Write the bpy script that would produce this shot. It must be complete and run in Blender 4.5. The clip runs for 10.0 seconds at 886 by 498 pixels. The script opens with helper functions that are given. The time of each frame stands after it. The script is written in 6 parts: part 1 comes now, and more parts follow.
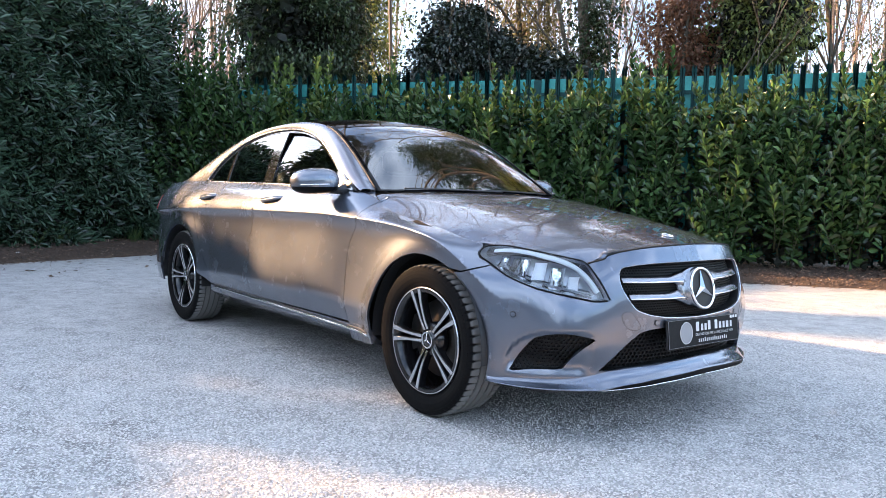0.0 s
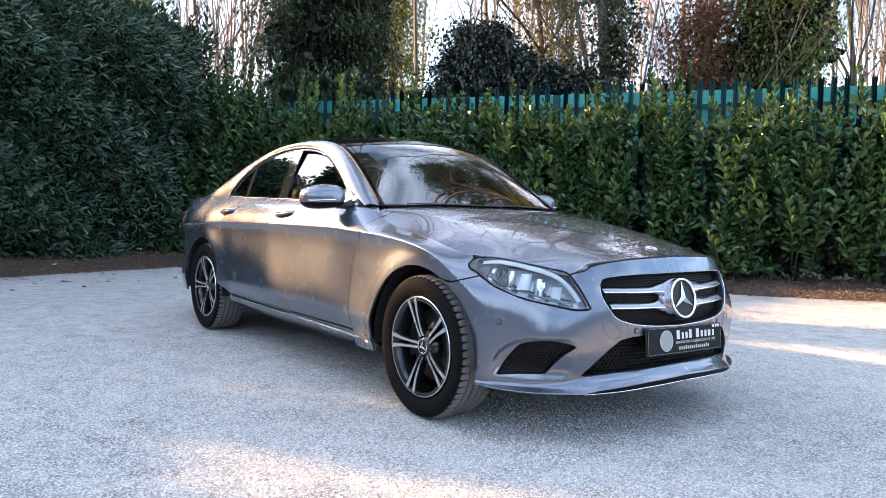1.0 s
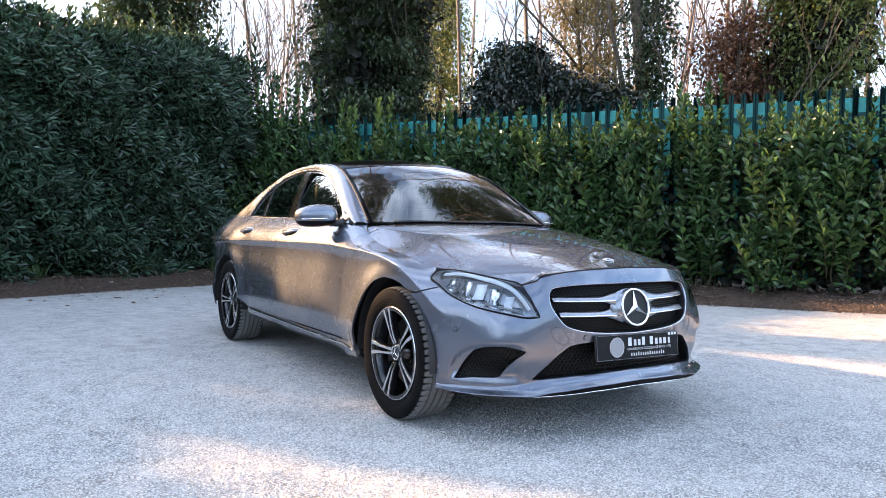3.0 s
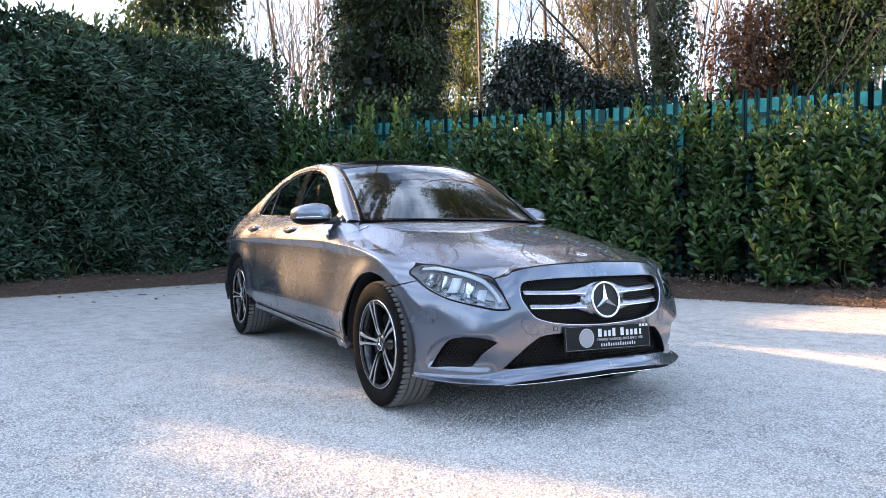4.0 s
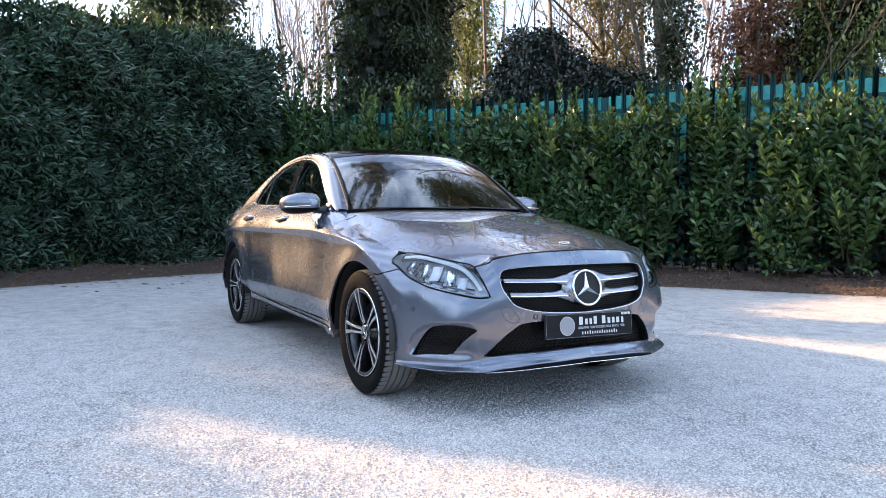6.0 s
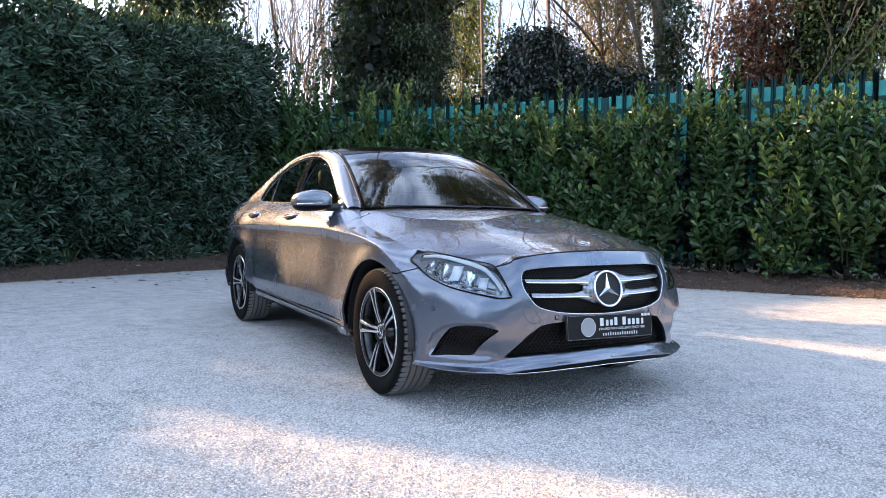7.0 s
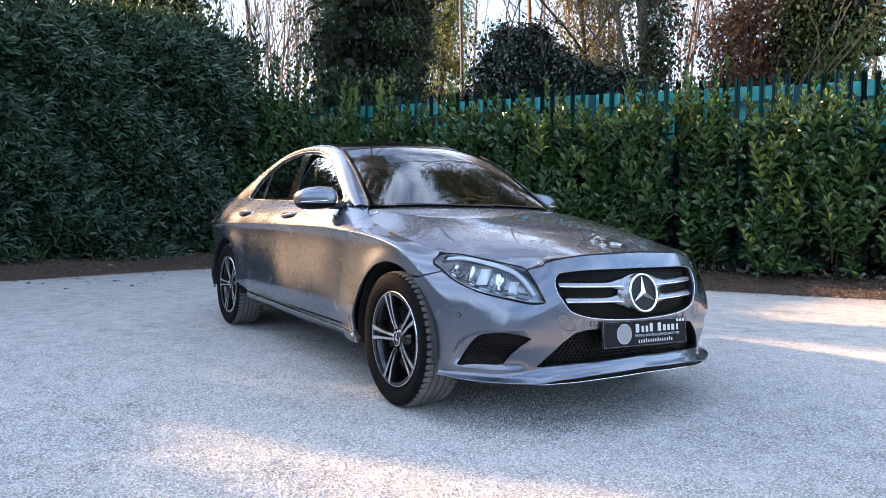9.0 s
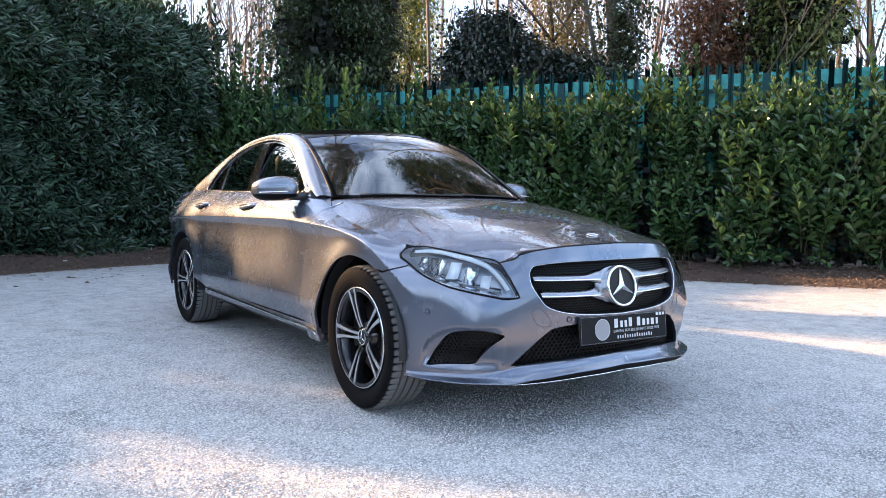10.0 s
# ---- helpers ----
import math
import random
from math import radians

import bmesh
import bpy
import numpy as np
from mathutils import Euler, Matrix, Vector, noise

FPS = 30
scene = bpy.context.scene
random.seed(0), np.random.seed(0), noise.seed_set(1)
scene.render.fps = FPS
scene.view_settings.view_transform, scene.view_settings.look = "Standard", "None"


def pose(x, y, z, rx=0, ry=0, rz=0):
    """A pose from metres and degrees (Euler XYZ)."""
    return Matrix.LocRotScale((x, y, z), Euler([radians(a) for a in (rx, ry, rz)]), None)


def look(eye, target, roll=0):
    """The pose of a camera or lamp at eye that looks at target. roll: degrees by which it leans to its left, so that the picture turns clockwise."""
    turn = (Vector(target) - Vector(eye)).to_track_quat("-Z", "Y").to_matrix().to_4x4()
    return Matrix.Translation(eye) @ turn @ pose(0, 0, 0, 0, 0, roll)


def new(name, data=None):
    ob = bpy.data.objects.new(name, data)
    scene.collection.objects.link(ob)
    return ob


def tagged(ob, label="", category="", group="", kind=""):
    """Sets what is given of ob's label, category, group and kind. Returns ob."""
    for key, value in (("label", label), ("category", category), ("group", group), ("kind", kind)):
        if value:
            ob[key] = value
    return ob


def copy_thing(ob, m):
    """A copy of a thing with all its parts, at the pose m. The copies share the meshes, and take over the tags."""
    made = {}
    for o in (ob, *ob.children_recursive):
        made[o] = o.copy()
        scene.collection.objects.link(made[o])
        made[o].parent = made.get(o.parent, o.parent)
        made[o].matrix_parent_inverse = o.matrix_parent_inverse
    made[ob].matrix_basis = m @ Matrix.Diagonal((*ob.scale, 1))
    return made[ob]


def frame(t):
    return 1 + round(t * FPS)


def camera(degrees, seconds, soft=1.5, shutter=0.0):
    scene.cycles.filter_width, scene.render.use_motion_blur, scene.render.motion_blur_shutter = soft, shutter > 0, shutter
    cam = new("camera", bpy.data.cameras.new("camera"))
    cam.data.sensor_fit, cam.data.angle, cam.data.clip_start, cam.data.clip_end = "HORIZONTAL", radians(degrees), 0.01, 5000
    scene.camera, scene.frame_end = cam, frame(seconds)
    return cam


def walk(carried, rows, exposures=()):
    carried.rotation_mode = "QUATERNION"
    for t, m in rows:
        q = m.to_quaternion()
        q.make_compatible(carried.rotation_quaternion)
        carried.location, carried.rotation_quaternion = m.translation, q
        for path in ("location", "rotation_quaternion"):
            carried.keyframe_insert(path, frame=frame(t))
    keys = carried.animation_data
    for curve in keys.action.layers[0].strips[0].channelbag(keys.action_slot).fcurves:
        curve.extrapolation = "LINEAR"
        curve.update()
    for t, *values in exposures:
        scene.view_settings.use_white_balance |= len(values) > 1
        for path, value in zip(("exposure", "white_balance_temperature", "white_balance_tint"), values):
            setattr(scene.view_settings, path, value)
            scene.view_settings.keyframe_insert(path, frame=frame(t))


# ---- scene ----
cam = camera(61.9, 10.0, 0.75)
PATH = [
    (0, (2.453, -2.77, 0.935), (0.91, -1.506, 0.795), 1.4),
    (0.5, (2.578, -2.783, 0.938), (1.008, -1.55, 0.815), 1.4),
    (1, (2.71, -2.765, 0.949), (1.112, -1.567, 0.841), 1.3),
    (1.5, (2.848, -2.679, 0.945), (1.223, -1.518, 0.85), 1.1),
    (2, (2.967, -2.593, 0.949), (1.317, -1.466, 0.867), 0.9),
    (2.5, (3.046, -2.552, 0.951), (1.373, -1.459, 0.88), 0.7),
    (3, (3.185, -2.544, 0.95), (1.486, -1.49, 0.887), 0.6),
    (4.5, (3.545, -2.32, 0.948), (1.788, -1.369, 0.867), 0.0),
    (5, (3.565, -2.273, 0.945), (1.802, -1.332, 0.854), -0.1),
    (5.5, (3.567, -2.273, 0.945), (1.805, -1.331, 0.85), -0.1),
    (7, (3.441, -2.398, 0.946), (1.698, -1.423, 0.843), 0.6),
    (7.5, (3.368, -2.472, 0.945), (1.632, -1.482, 0.844), 0.9),
    (8, (3.291, -2.541, 0.952), (1.564, -1.537, 0.854), 1.1),
    (8.5, (3.213, -2.558, 0.951), (1.499, -1.534, 0.852), 1.0),
    (9, (3.102, -2.503, 0.944), (1.404, -1.452, 0.838), 0.8),
    (9.5, (3.004, -2.43, 0.941), (1.327, -1.347, 0.824), 0.5),
    (10, (2.933, -2.39, 0.937), (1.282, -1.269, 0.809), 0.4),
]
walk(cam, [(t, look(eye, target, roll)) for t, eye, target, roll in PATH], [(0, 2.40, 5950, 10), (4.5, 2.39, 5880, 10), (8, 2.20, 5700, 10), (10, 2.28, 5800, 10)])

# ---- world, sun, exposure ----
SUN_EL, SUN_AZ = 23.0, 216.0        # elevation; direction the light comes from, anticlockwise from +x
sun_way = Vector((math.cos(radians(SUN_AZ)) * math.cos(radians(SUN_EL)), math.sin(radians(SUN_AZ)) * math.cos(radians(SUN_EL)), math.sin(radians(SUN_EL))))
world = bpy.data.worlds.new("world")
scene.world = world
world.use_nodes = True
wn = world.node_tree.nodes
wn.clear()
sky = wn.new("ShaderNodeTexSky")
sky.sky_type = "NISHITA"
sky.sun_disc = False
sky.sun_elevation = radians(SUN_EL)
sky.sun_rotation = radians(90 - SUN_AZ)
sky.air_density, sky.dust_density, sky.ozone_density = 1.0, 2.5, 1.0
bg = wn.new("ShaderNodeBackground")
bg.inputs["Strength"].default_value = 0.105
wo = wn.new("ShaderNodeOutputWorld")
# thin broken cloud over the whole sky
where = wn.new("ShaderNodeTexCoord")
squeeze = wn.new("ShaderNodeMapping")
squeeze.inputs["Scale"].default_value = (1.0, 1.0, 2.2)
veil = wn.new("ShaderNodeTexNoise")
veil.inputs["Scale"].default_value, veil.inputs["Detail"].default_value, veil.inputs["Roughness"].default_value = 2.6, 7.0, 0.6
cover = wn.new("ShaderNodeMapRange")
cover.inputs[1].default_value, cover.inputs[2].default_value, cover.inputs[3].default_value, cover.inputs[4].default_value = 0.42, 0.66, 0.0, 0.85
cloud = wn.new("ShaderNodeMix")
cloud.data_type = "RGBA"
cloud.inputs[7].default_value = (7.35, 8.0, 9.0, 1)
for a, b in ((where.outputs["Generated"], squeeze.inputs[0]), (squeeze.outputs[0], veil.inputs["Vector"]), (veil.outputs["Fac"], cover.inputs[0]), (cover.outputs[0], cloud.inputs[0]), (sky.outputs[0], cloud.inputs[6]), (cloud.outputs[2], bg.inputs[0])):
    world.node_tree.links.new(a, b)
world.node_tree.links.new(bg.outputs[0], wo.inputs[0])
lamp = bpy.data.lights.new("sun", "SUN")
lamp.energy, lamp.angle, lamp.color = 4.4, radians(1.1), (1.0, 0.56, 0.25)
sun = new("sun", lamp)
sun.matrix_world = look((0, 0, 30), Vector((0, 0, 30)) - sun_way)

# ---- materials ----
def material(name, base=(0.5, 0.5, 0.5), rough=0.5, metal=0.0, **inputs):
    m = bpy.data.materials.new(name)
    m.use_nodes = True
    p = m.node_tree.nodes["Principled BSDF"]
    p.inputs["Base Color"].default_value = (*base, 1)
    p.inputs["Roughness"].default_value = rough
    p.inputs["Metallic"].default_value = metal
    for key, value in inputs.items():
        p.inputs[key.replace("_", " ")].default_value = value
    return m


def node(m, kind, **props):
    n = m.node_tree.nodes.new(kind)
    for key, value in props.items():
        if key in n.inputs:
            n.inputs[key].default_value = value
        else:
            setattr(n, key, value)
    return n


def link(m, a, b):
    m.node_tree.links.new(a, b)


def principled(m):
    return m.node_tree.nodes["Principled BSDF"]


def ramp(m, source, stops):
    r = m.node_tree.nodes.new("ShaderNodeValToRGB")
    while len(r.color_ramp.elements) < len(stops):
        r.color_ramp.elements.new(0.5)
    for e, (pos, col) in zip(r.color_ramp.elements, stops):
        e.position, e.color = pos, (*col, 1)
    link(m, source, r.inputs[0])
    return r.outputs[0]


def mixed(m, fac, a, b, how="MIX"):
    x = m.node_tree.nodes.new("ShaderNodeMix")
    x.data_type, x.blend_type = "RGBA", how
    for sock, value in ((x.inputs[0], fac), (x.inputs[6], a), (x.inputs[7], b)):
        if hasattr(value, "is_linked"):
            link(m, value, sock)
        else:
            sock.default_value = value if isinstance(value, (int, float)) else (*value, 1)
    return x.outputs[2]


def coords(m):
    return node(m, "ShaderNodeTexCoord").outputs["Object"]


def noisy(m, scale, detail=4.0, rough=0.6, where=None):
    n = node(m, "ShaderNodeTexNoise")
    n.inputs["Scale"].default_value, n.inputs["Detail"].default_value, n.inputs["Roughness"].default_value = scale, detail, rough
    link(m, where or coords(m), n.inputs["Vector"])
    return n.outputs["Fac"]


def bump(m, height, strength=0.3, distance=0.01):
    b = node(m, "ShaderNodeBump")
    b.inputs["Strength"].default_value, b.inputs["Distance"].default_value = strength, distance
    link(m, height, b.inputs["Height"])
    link(m, b.outputs[0], principled(m).inputs["Normal"])
    return b


def worn(name, dark, light, scale, rough=0.7, bumps=0.3, dist=0.004, fine=8.0, metal=0.0):
    """A surface with variation at two scales, and relief."""
    m = material(name, dark, rough, metal)
    where = coords(m)
    a, b = noisy(m, scale, 4, 0.6, where), noisy(m, scale * fine, 3, 0.7, where)
    c = mixed(m, a, dark, light)
    c = mixed(m, ramp(m, b, [(0.35, (0, 0, 0)), (0.75, (1, 1, 1))]), c, tuple(x * 0.75 for x in dark))
    link(m, c, principled(m).inputs["Base Color"])
    bump(m, b, bumps, dist)
    return m


def leafy(name, dark, light, rough=0.4, tip=None, thin=0.25, glow=(0.10, 0.16, 0.02)):
    """Foliage: every leaf its own shade, some light let through."""
    m = material(name, dark, rough)
    g = node(m, "ShaderNodeNewGeometry")
    stops = [(0.0, dark), (0.6, tuple((a + b) / 2 for a, b in zip(dark, light))), (1.0, light)]
    if tip:
        stops = [(0.0, dark), (0.7, light), (0.93, light), (1.0, tip)]
    c = ramp(m, g.outputs["Random Per Island"], stops)
    n = noisy(m, 1.3, 3)
    c = mixed(m, n, c, mixed(m, 0.5, c, dark))
    link(m, c, principled(m).inputs["Base Color"])
    t = node(m, "ShaderNodeBsdfTranslucent")
    link(m, mixed(m, 0.5, c, glow), t.inputs["Color"])
    mix = node(m, "ShaderNodeMixShader")
    mix.inputs[0].default_value = thin
    link(m, principled(m).outputs[0], mix.inputs[1])
    link(m, t.outputs[0], mix.inputs[2])
    out = [x for x in m.node_tree.nodes if x.type == "OUTPUT_MATERIAL"][0]
    link(m, mix.outputs[0], out.inputs[0])
    return m


def gravel_material():
    m = material("limestone_gravel", (0.5, 0.49, 0.47), 0.85)
    where = coords(m)
    v = node(m, "ShaderNodeTexVoronoi", Scale=92.0)
    link(m, where, v.inputs["Vector"])
    v2 = node(m, "ShaderNodeTexVoronoi", Scale=130.0)
    link(m, where, v2.inputs["Vector"])
    big, mid = noisy(m, 0.55, 4, 0.6, where), noisy(m, 6.0, 4, 0.65, where)
    sep = node(m, "ShaderNodeSeparateColor")
    link(m, v.outputs["Color"], sep.inputs[0])
    c = ramp(m, sep.outputs[0], [(0.0, (0.34, 0.335, 0.325)), (0.45, (0.52, 0.512, 0.495)), (1.0, (0.67, 0.655, 0.63))])
    gap = ramp(m, v.outputs["Distance"], [(0.26, (1, 1, 1)), (0.60, (0.20, 0.197, 0.193))])
    c = mixed(m, 0.95, c, gap, "MULTIPLY")
    c = mixed(m, ramp(m, mid, [(0.35, (0, 0, 0)), (0.7, (1, 1, 1))]), c, mixed(m, 0.45, c, (0.64, 0.63, 0.61)))
    c = mixed(m, ramp(m, big, [(0.3, (0, 0, 0)), (0.65, (0.3, 0.3, 0.3))]), c, (0.56, 0.55, 0.53))
    link(m, c, principled(m).inputs["Base Color"])
    h = node(m, "ShaderNodeMath", operation="ADD")
    link(m, v.outputs["Distance"], h.inputs[0])
    link(m, v2.outputs["Distance"], h.inputs[1])
    bump(m, h.outputs[0], 0.7, -0.007)
    return m


def stone_material():
    m = material("limestone_chip", (0.5, 0.49, 0.47), 0.85)
    g = node(m, "ShaderNodeNewGeometry")
    c = ramp(m, g.outputs["Random Per Island"], [(0.0, (0.21, 0.205, 0.197)), (0.35, (0.40, 0.393, 0.384)), (0.8, (0.54, 0.531, 0.51)), (1.0, (0.66, 0.643, 0.617))])
    n = noisy(m, 260.0, 2)
    c = mixed(m, n, c, mixed(m, 0.3, c, (0.2, 0.2, 0.2)))
    link(m, c, principled(m).inputs["Base Color"])
    return m


MAT_GRAVEL = gravel_material()
MAT_STONE = stone_material()
MAT_BARK_MULCH = worn("bark_mulch", (0.040, 0.026, 0.018), (0.11, 0.072, 0.050), 14.0, 0.9, 0.8, 0.02)
MAT_CHIP = leafy("bark_chip", (0.045, 0.028, 0.019), (0.19, 0.125, 0.085), 0.9, (0.55, 0.42, 0.30), 0.0)
MAT_GRASS = leafy("grass_blade", (0.03, 0.06, 0.015), (0.10, 0.16, 0.04), 0.5)
MAT_PAPER = worn("white_paper", (0.70, 0.70, 0.68), (0.8, 0.8, 0.78), 30.0, 0.8)
MAT_LAUREL = leafy("laurel_leaf", (0.006, 0.019, 0.008), (0.078, 0.150, 0.052), 0.24, (0.18, 0.30, 0.07), 0.2)
MAT_LAUREL_DARK = leafy("dark_laurel_leaf", (0.006, 0.016, 0.010), (0.105, 0.178, 0.108), 0.26, None, 0.2)
# laurel leaf of the new shoots, yellowed to carry sunlight in its colour
MAT_LAUREL_LIT = leafy("sunlit_laurel_leaf", (0.02, 0.045, 0.012), (0.20, 0.28, 0.075), 0.26, (0.34, 0.40, 0.11), 0.3)
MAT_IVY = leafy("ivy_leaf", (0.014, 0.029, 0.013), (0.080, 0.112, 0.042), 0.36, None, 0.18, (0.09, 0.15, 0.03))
# copy of the ivy leaf, brighter and yellower to paint sunlight in
MAT_IVY_LIT = leafy("sunlit_ivy_leaf", (0.04, 0.068, 0.024), (0.26, 0.32, 0.10), 0.40, None, 0.4, (0.36, 0.36, 0.06))
MAT_OLIVE = leafy("olive_leaf", (0.05, 0.050, 0.026), (0.19, 0.17, 0.080), 0.5, None, 0.4, (0.36, 0.32, 0.11))
MAT_RUSSET = leafy("russet_leaf", (0.05, 0.024, 0.014), (0.21, 0.10, 0.05), 0.6, None, 0.35, (0.4, 0.17, 0.07))
MAT_HOLLY = leafy("holly_leaf", (0.014, 0.022, 0.018), (0.035, 0.05, 0.04), 0.32, None, 0.1)
MAT_LAUREL_ONE = leafy("single_laurel_leaf", (0.008, 0.022, 0.008), (0.086, 0.162, 0.056), 0.24, (0.18, 0.30, 0.07), 0.2)
for n_ in [x for x in MAT_LAUREL_ONE.node_tree.nodes if x.type == "NEW_GEOMETRY"]:
    info = node(MAT_LAUREL_ONE, "ShaderNodeObjectInfo")
    for l_ in list(n_.outputs["Random Per Island"].links):
        link(MAT_LAUREL_ONE, info.outputs["Random"], l_.to_socket)
# near-black leaf colour puts the shade inside hedges and crowns into the paint
MAT_CORE = leafy("inner_leaf_shade", (0.004, 0.007, 0.004), (0.008, 0.012, 0.006), 0.8, None, 0.05)
MAT_STEM = worn("green_stem", (0.04, 0.05, 0.02), (0.09, 0.095, 0.04), 20.0, 0.7)
# paler copy of the twig bark, with low sunlight put into its colour
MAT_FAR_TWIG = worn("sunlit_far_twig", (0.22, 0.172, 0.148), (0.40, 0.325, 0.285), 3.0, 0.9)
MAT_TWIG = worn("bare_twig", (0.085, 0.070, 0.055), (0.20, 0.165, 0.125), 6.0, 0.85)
MAT_TRUNK = worn("tree_bark", (0.06, 0.05, 0.035), (0.17, 0.14, 0.10), 5.0, 0.9, 0.8, 0.02)
MAT_FENCE = worn("dark_green_paint", (0.005, 0.042, 0.042), (0.010, 0.066, 0.064), 3.0, 0.6, 0.1, 0.001)
principled(MAT_FENCE).inputs["Specular IOR Level"].default_value = 0.25
MAT_SHEET = worn("turquoise_sheet", (0.035, 0.29, 0.27), (0.07, 0.40, 0.37), 1.2, 0.55, 0.1, 0.001)

# ---- building tools ----
def empty(name, m=None, label="", category="", group="", kind=""):
    ob = new(name)
    ob.empty_display_size = 0.1
    if m is not None:
        ob.matrix_world = m
    return tagged(ob, label, category, group, kind)


def mesh_ob(name, verts, faces, mat, parent=None, label="", smooth=False, kind=""):
    me = bpy.data.meshes.new(name)
    me.from_pydata(verts, [], faces)
    if smooth:
        me.polygons.foreach_set("use_smooth", [True] * len(me.polygons))
    me.materials.append(mat)
    me.update()
    ob = new(name, me)
    ob.parent = parent
    return tagged(ob, label, kind=kind)


def part(name, bm, mat, parent=None, label="", smooth=False, kind=""):
    me = bpy.data.meshes.new(name)
    bm.normal_update()
    bm.to_mesh(me)
    bm.free()
    if smooth:
        me.polygons.foreach_set("use_smooth", [True] * len(me.polygons))
    me.materials.append(mat)
    ob = new(name, me)
    ob.parent = parent
    return tagged(ob, label, kind=kind)


def array_ob(name, verts, tris, mat, parent=None, label="", kind="stuff", smooth=False):
    """One mesh from arrays of corners and triangles."""
    me = bpy.data.meshes.new(name)
    me.vertices.add(len(verts))
    me.vertices.foreach_set("co", np.asarray(verts, np.float32).ravel())
    me.loops.add(len(tris) * 3)
    me.loops.foreach_set("vertex_index", np.asarray(tris, np.int32).ravel())
    me.polygons.add(len(tris))
    me.polygons.foreach_set("loop_start", np.arange(len(tris), dtype=np.int32) * 3)
    me.polygons.foreach_set("use_smooth", np.full(len(tris), smooth))
    me.update(calc_edges=True)
    me.materials.append(mat)
    ob = new(name, me)
    ob.parent = parent
    return tagged(ob, label, kind=kind)


def frames_of(axis, twist):
    """Orthonormal frames: rows of (side, axis, normal) for arrays of directions."""
    axis = axis / np.linalg.norm(axis, axis=1, keepdims=True)
    up = np.where(np.abs(axis[:, 2:3]) > 0.95, np.array([[1.0, 0, 0]]), np.array([[0, 0, 1.0]]))
    side = np.cross(axis, up)
    side /= np.linalg.norm(side, axis=1, keepdims=True)
    nor = np.cross(side, axis)
    c, s = np.cos(twist)[:, None], np.sin(twist)[:, None]
    return side * c + nor * s, axis, nor * c - side * s


LEAF = np.array([(0, 0, 0), (-0.36, 0.3, 0.07), (0.36, 0.3, 0.07), (0, 0.34, -0.02), (-0.42, 0.62, 0.05), (0.42, 0.62, 0.05), (0, 0.66, -0.04), (0, 1.0, -0.12)])
LEAF_T = np.array([(0, 3, 1), (0, 2, 3), (1, 3, 6), (1, 6, 4), (3, 2, 5), (3, 5, 6), (4, 6, 7), (6, 5, 7)])
BLADE = np.array([(0, 0, 0), (-0.45, 0.5, 0.06), (0.45, 0.5, 0.06), (0, 1.0, -0.08)])
BLADE_T = np.array([(0, 2, 1), (1, 2, 3)])


FOLD = np.array([(0, 0, 0), (-0.32, 0.34, 0.06), (-0.42, 0.74, 0.05), (0, 1.0, -0.10), (0.42, 0.74, 0.05), (0.32, 0.34, 0.06)])
FOLD_T = np.array([(0, 3, 2), (0, 2, 1), (0, 5, 4), (0, 4, 3)])


def leaves_ob(name, at, axis, size, wide, mat, rng, parent=None, label="", blade=False, kind="stuff", twist=0.0):
    """Leaves at points, along axes; wide is the width over the length."""
    shape, tri = (FOLD, FOLD_T) if blade == "fold" else (BLADE, BLADE_T) if blade else (LEAF, LEAF_T)
    n = len(at)
    size = np.broadcast_to(size, (n,))[:, None, None]
    side, ax, nor = frames_of(axis, twist + rng.normal(0, 0.5, n))
    v = (shape[None, :, 0:1] * wide * side[:, None, :] + shape[None, :, 1:2] * ax[:, None, :] + shape[None, :, 2:3] * nor[:, None, :]) * size + at[:, None, :]
    t = tri[None] + (np.arange(n) * len(shape))[:, None, None]
    return array_ob(name, v.reshape(-1, 3), t.reshape(-1, 3), mat, parent, label, kind)


def tube_arrays(points, radii, sides=5):
    pts = np.asarray(points, float)
    d = np.gradient(pts, axis=0)
    side, ax, nor = frames_of(d, np.zeros(len(pts)))
    a = np.linspace(0, 2 * np.pi, sides, endpoint=False)
    ring = np.cos(a)[None, :, None] * side[:, None, :] + np.sin(a)[None, :, None] * nor[:, None, :]
    v = pts[:, None, :] + ring * np.asarray(radii, float)[:, None, None]
    tris = []
    for i in range(len(pts) - 1):
        for k in range(sides):
            p, q, r, s = i * sides + k, i * sides + (k + 1) % sides, (i + 1) * sides + k, (i + 1) * sides + (k + 1) % sides
            tris += [(p, q, s), (p, s, r)]
    return v.reshape(-1, 3), np.array(tris)


def tubes_ob(name, tubes, mat, parent=None, label="", sides=5, kind=""):
    vs, ts, base = [], [], 0
    for pts, rad in tubes:
        v, t = tube_arrays(pts, rad, sides)
        vs.append(v)
        ts.append(t + base)
        base += len(v)
    return array_ob(name, np.concatenate(vs), np.concatenate(ts), mat, parent, label, kind, True)


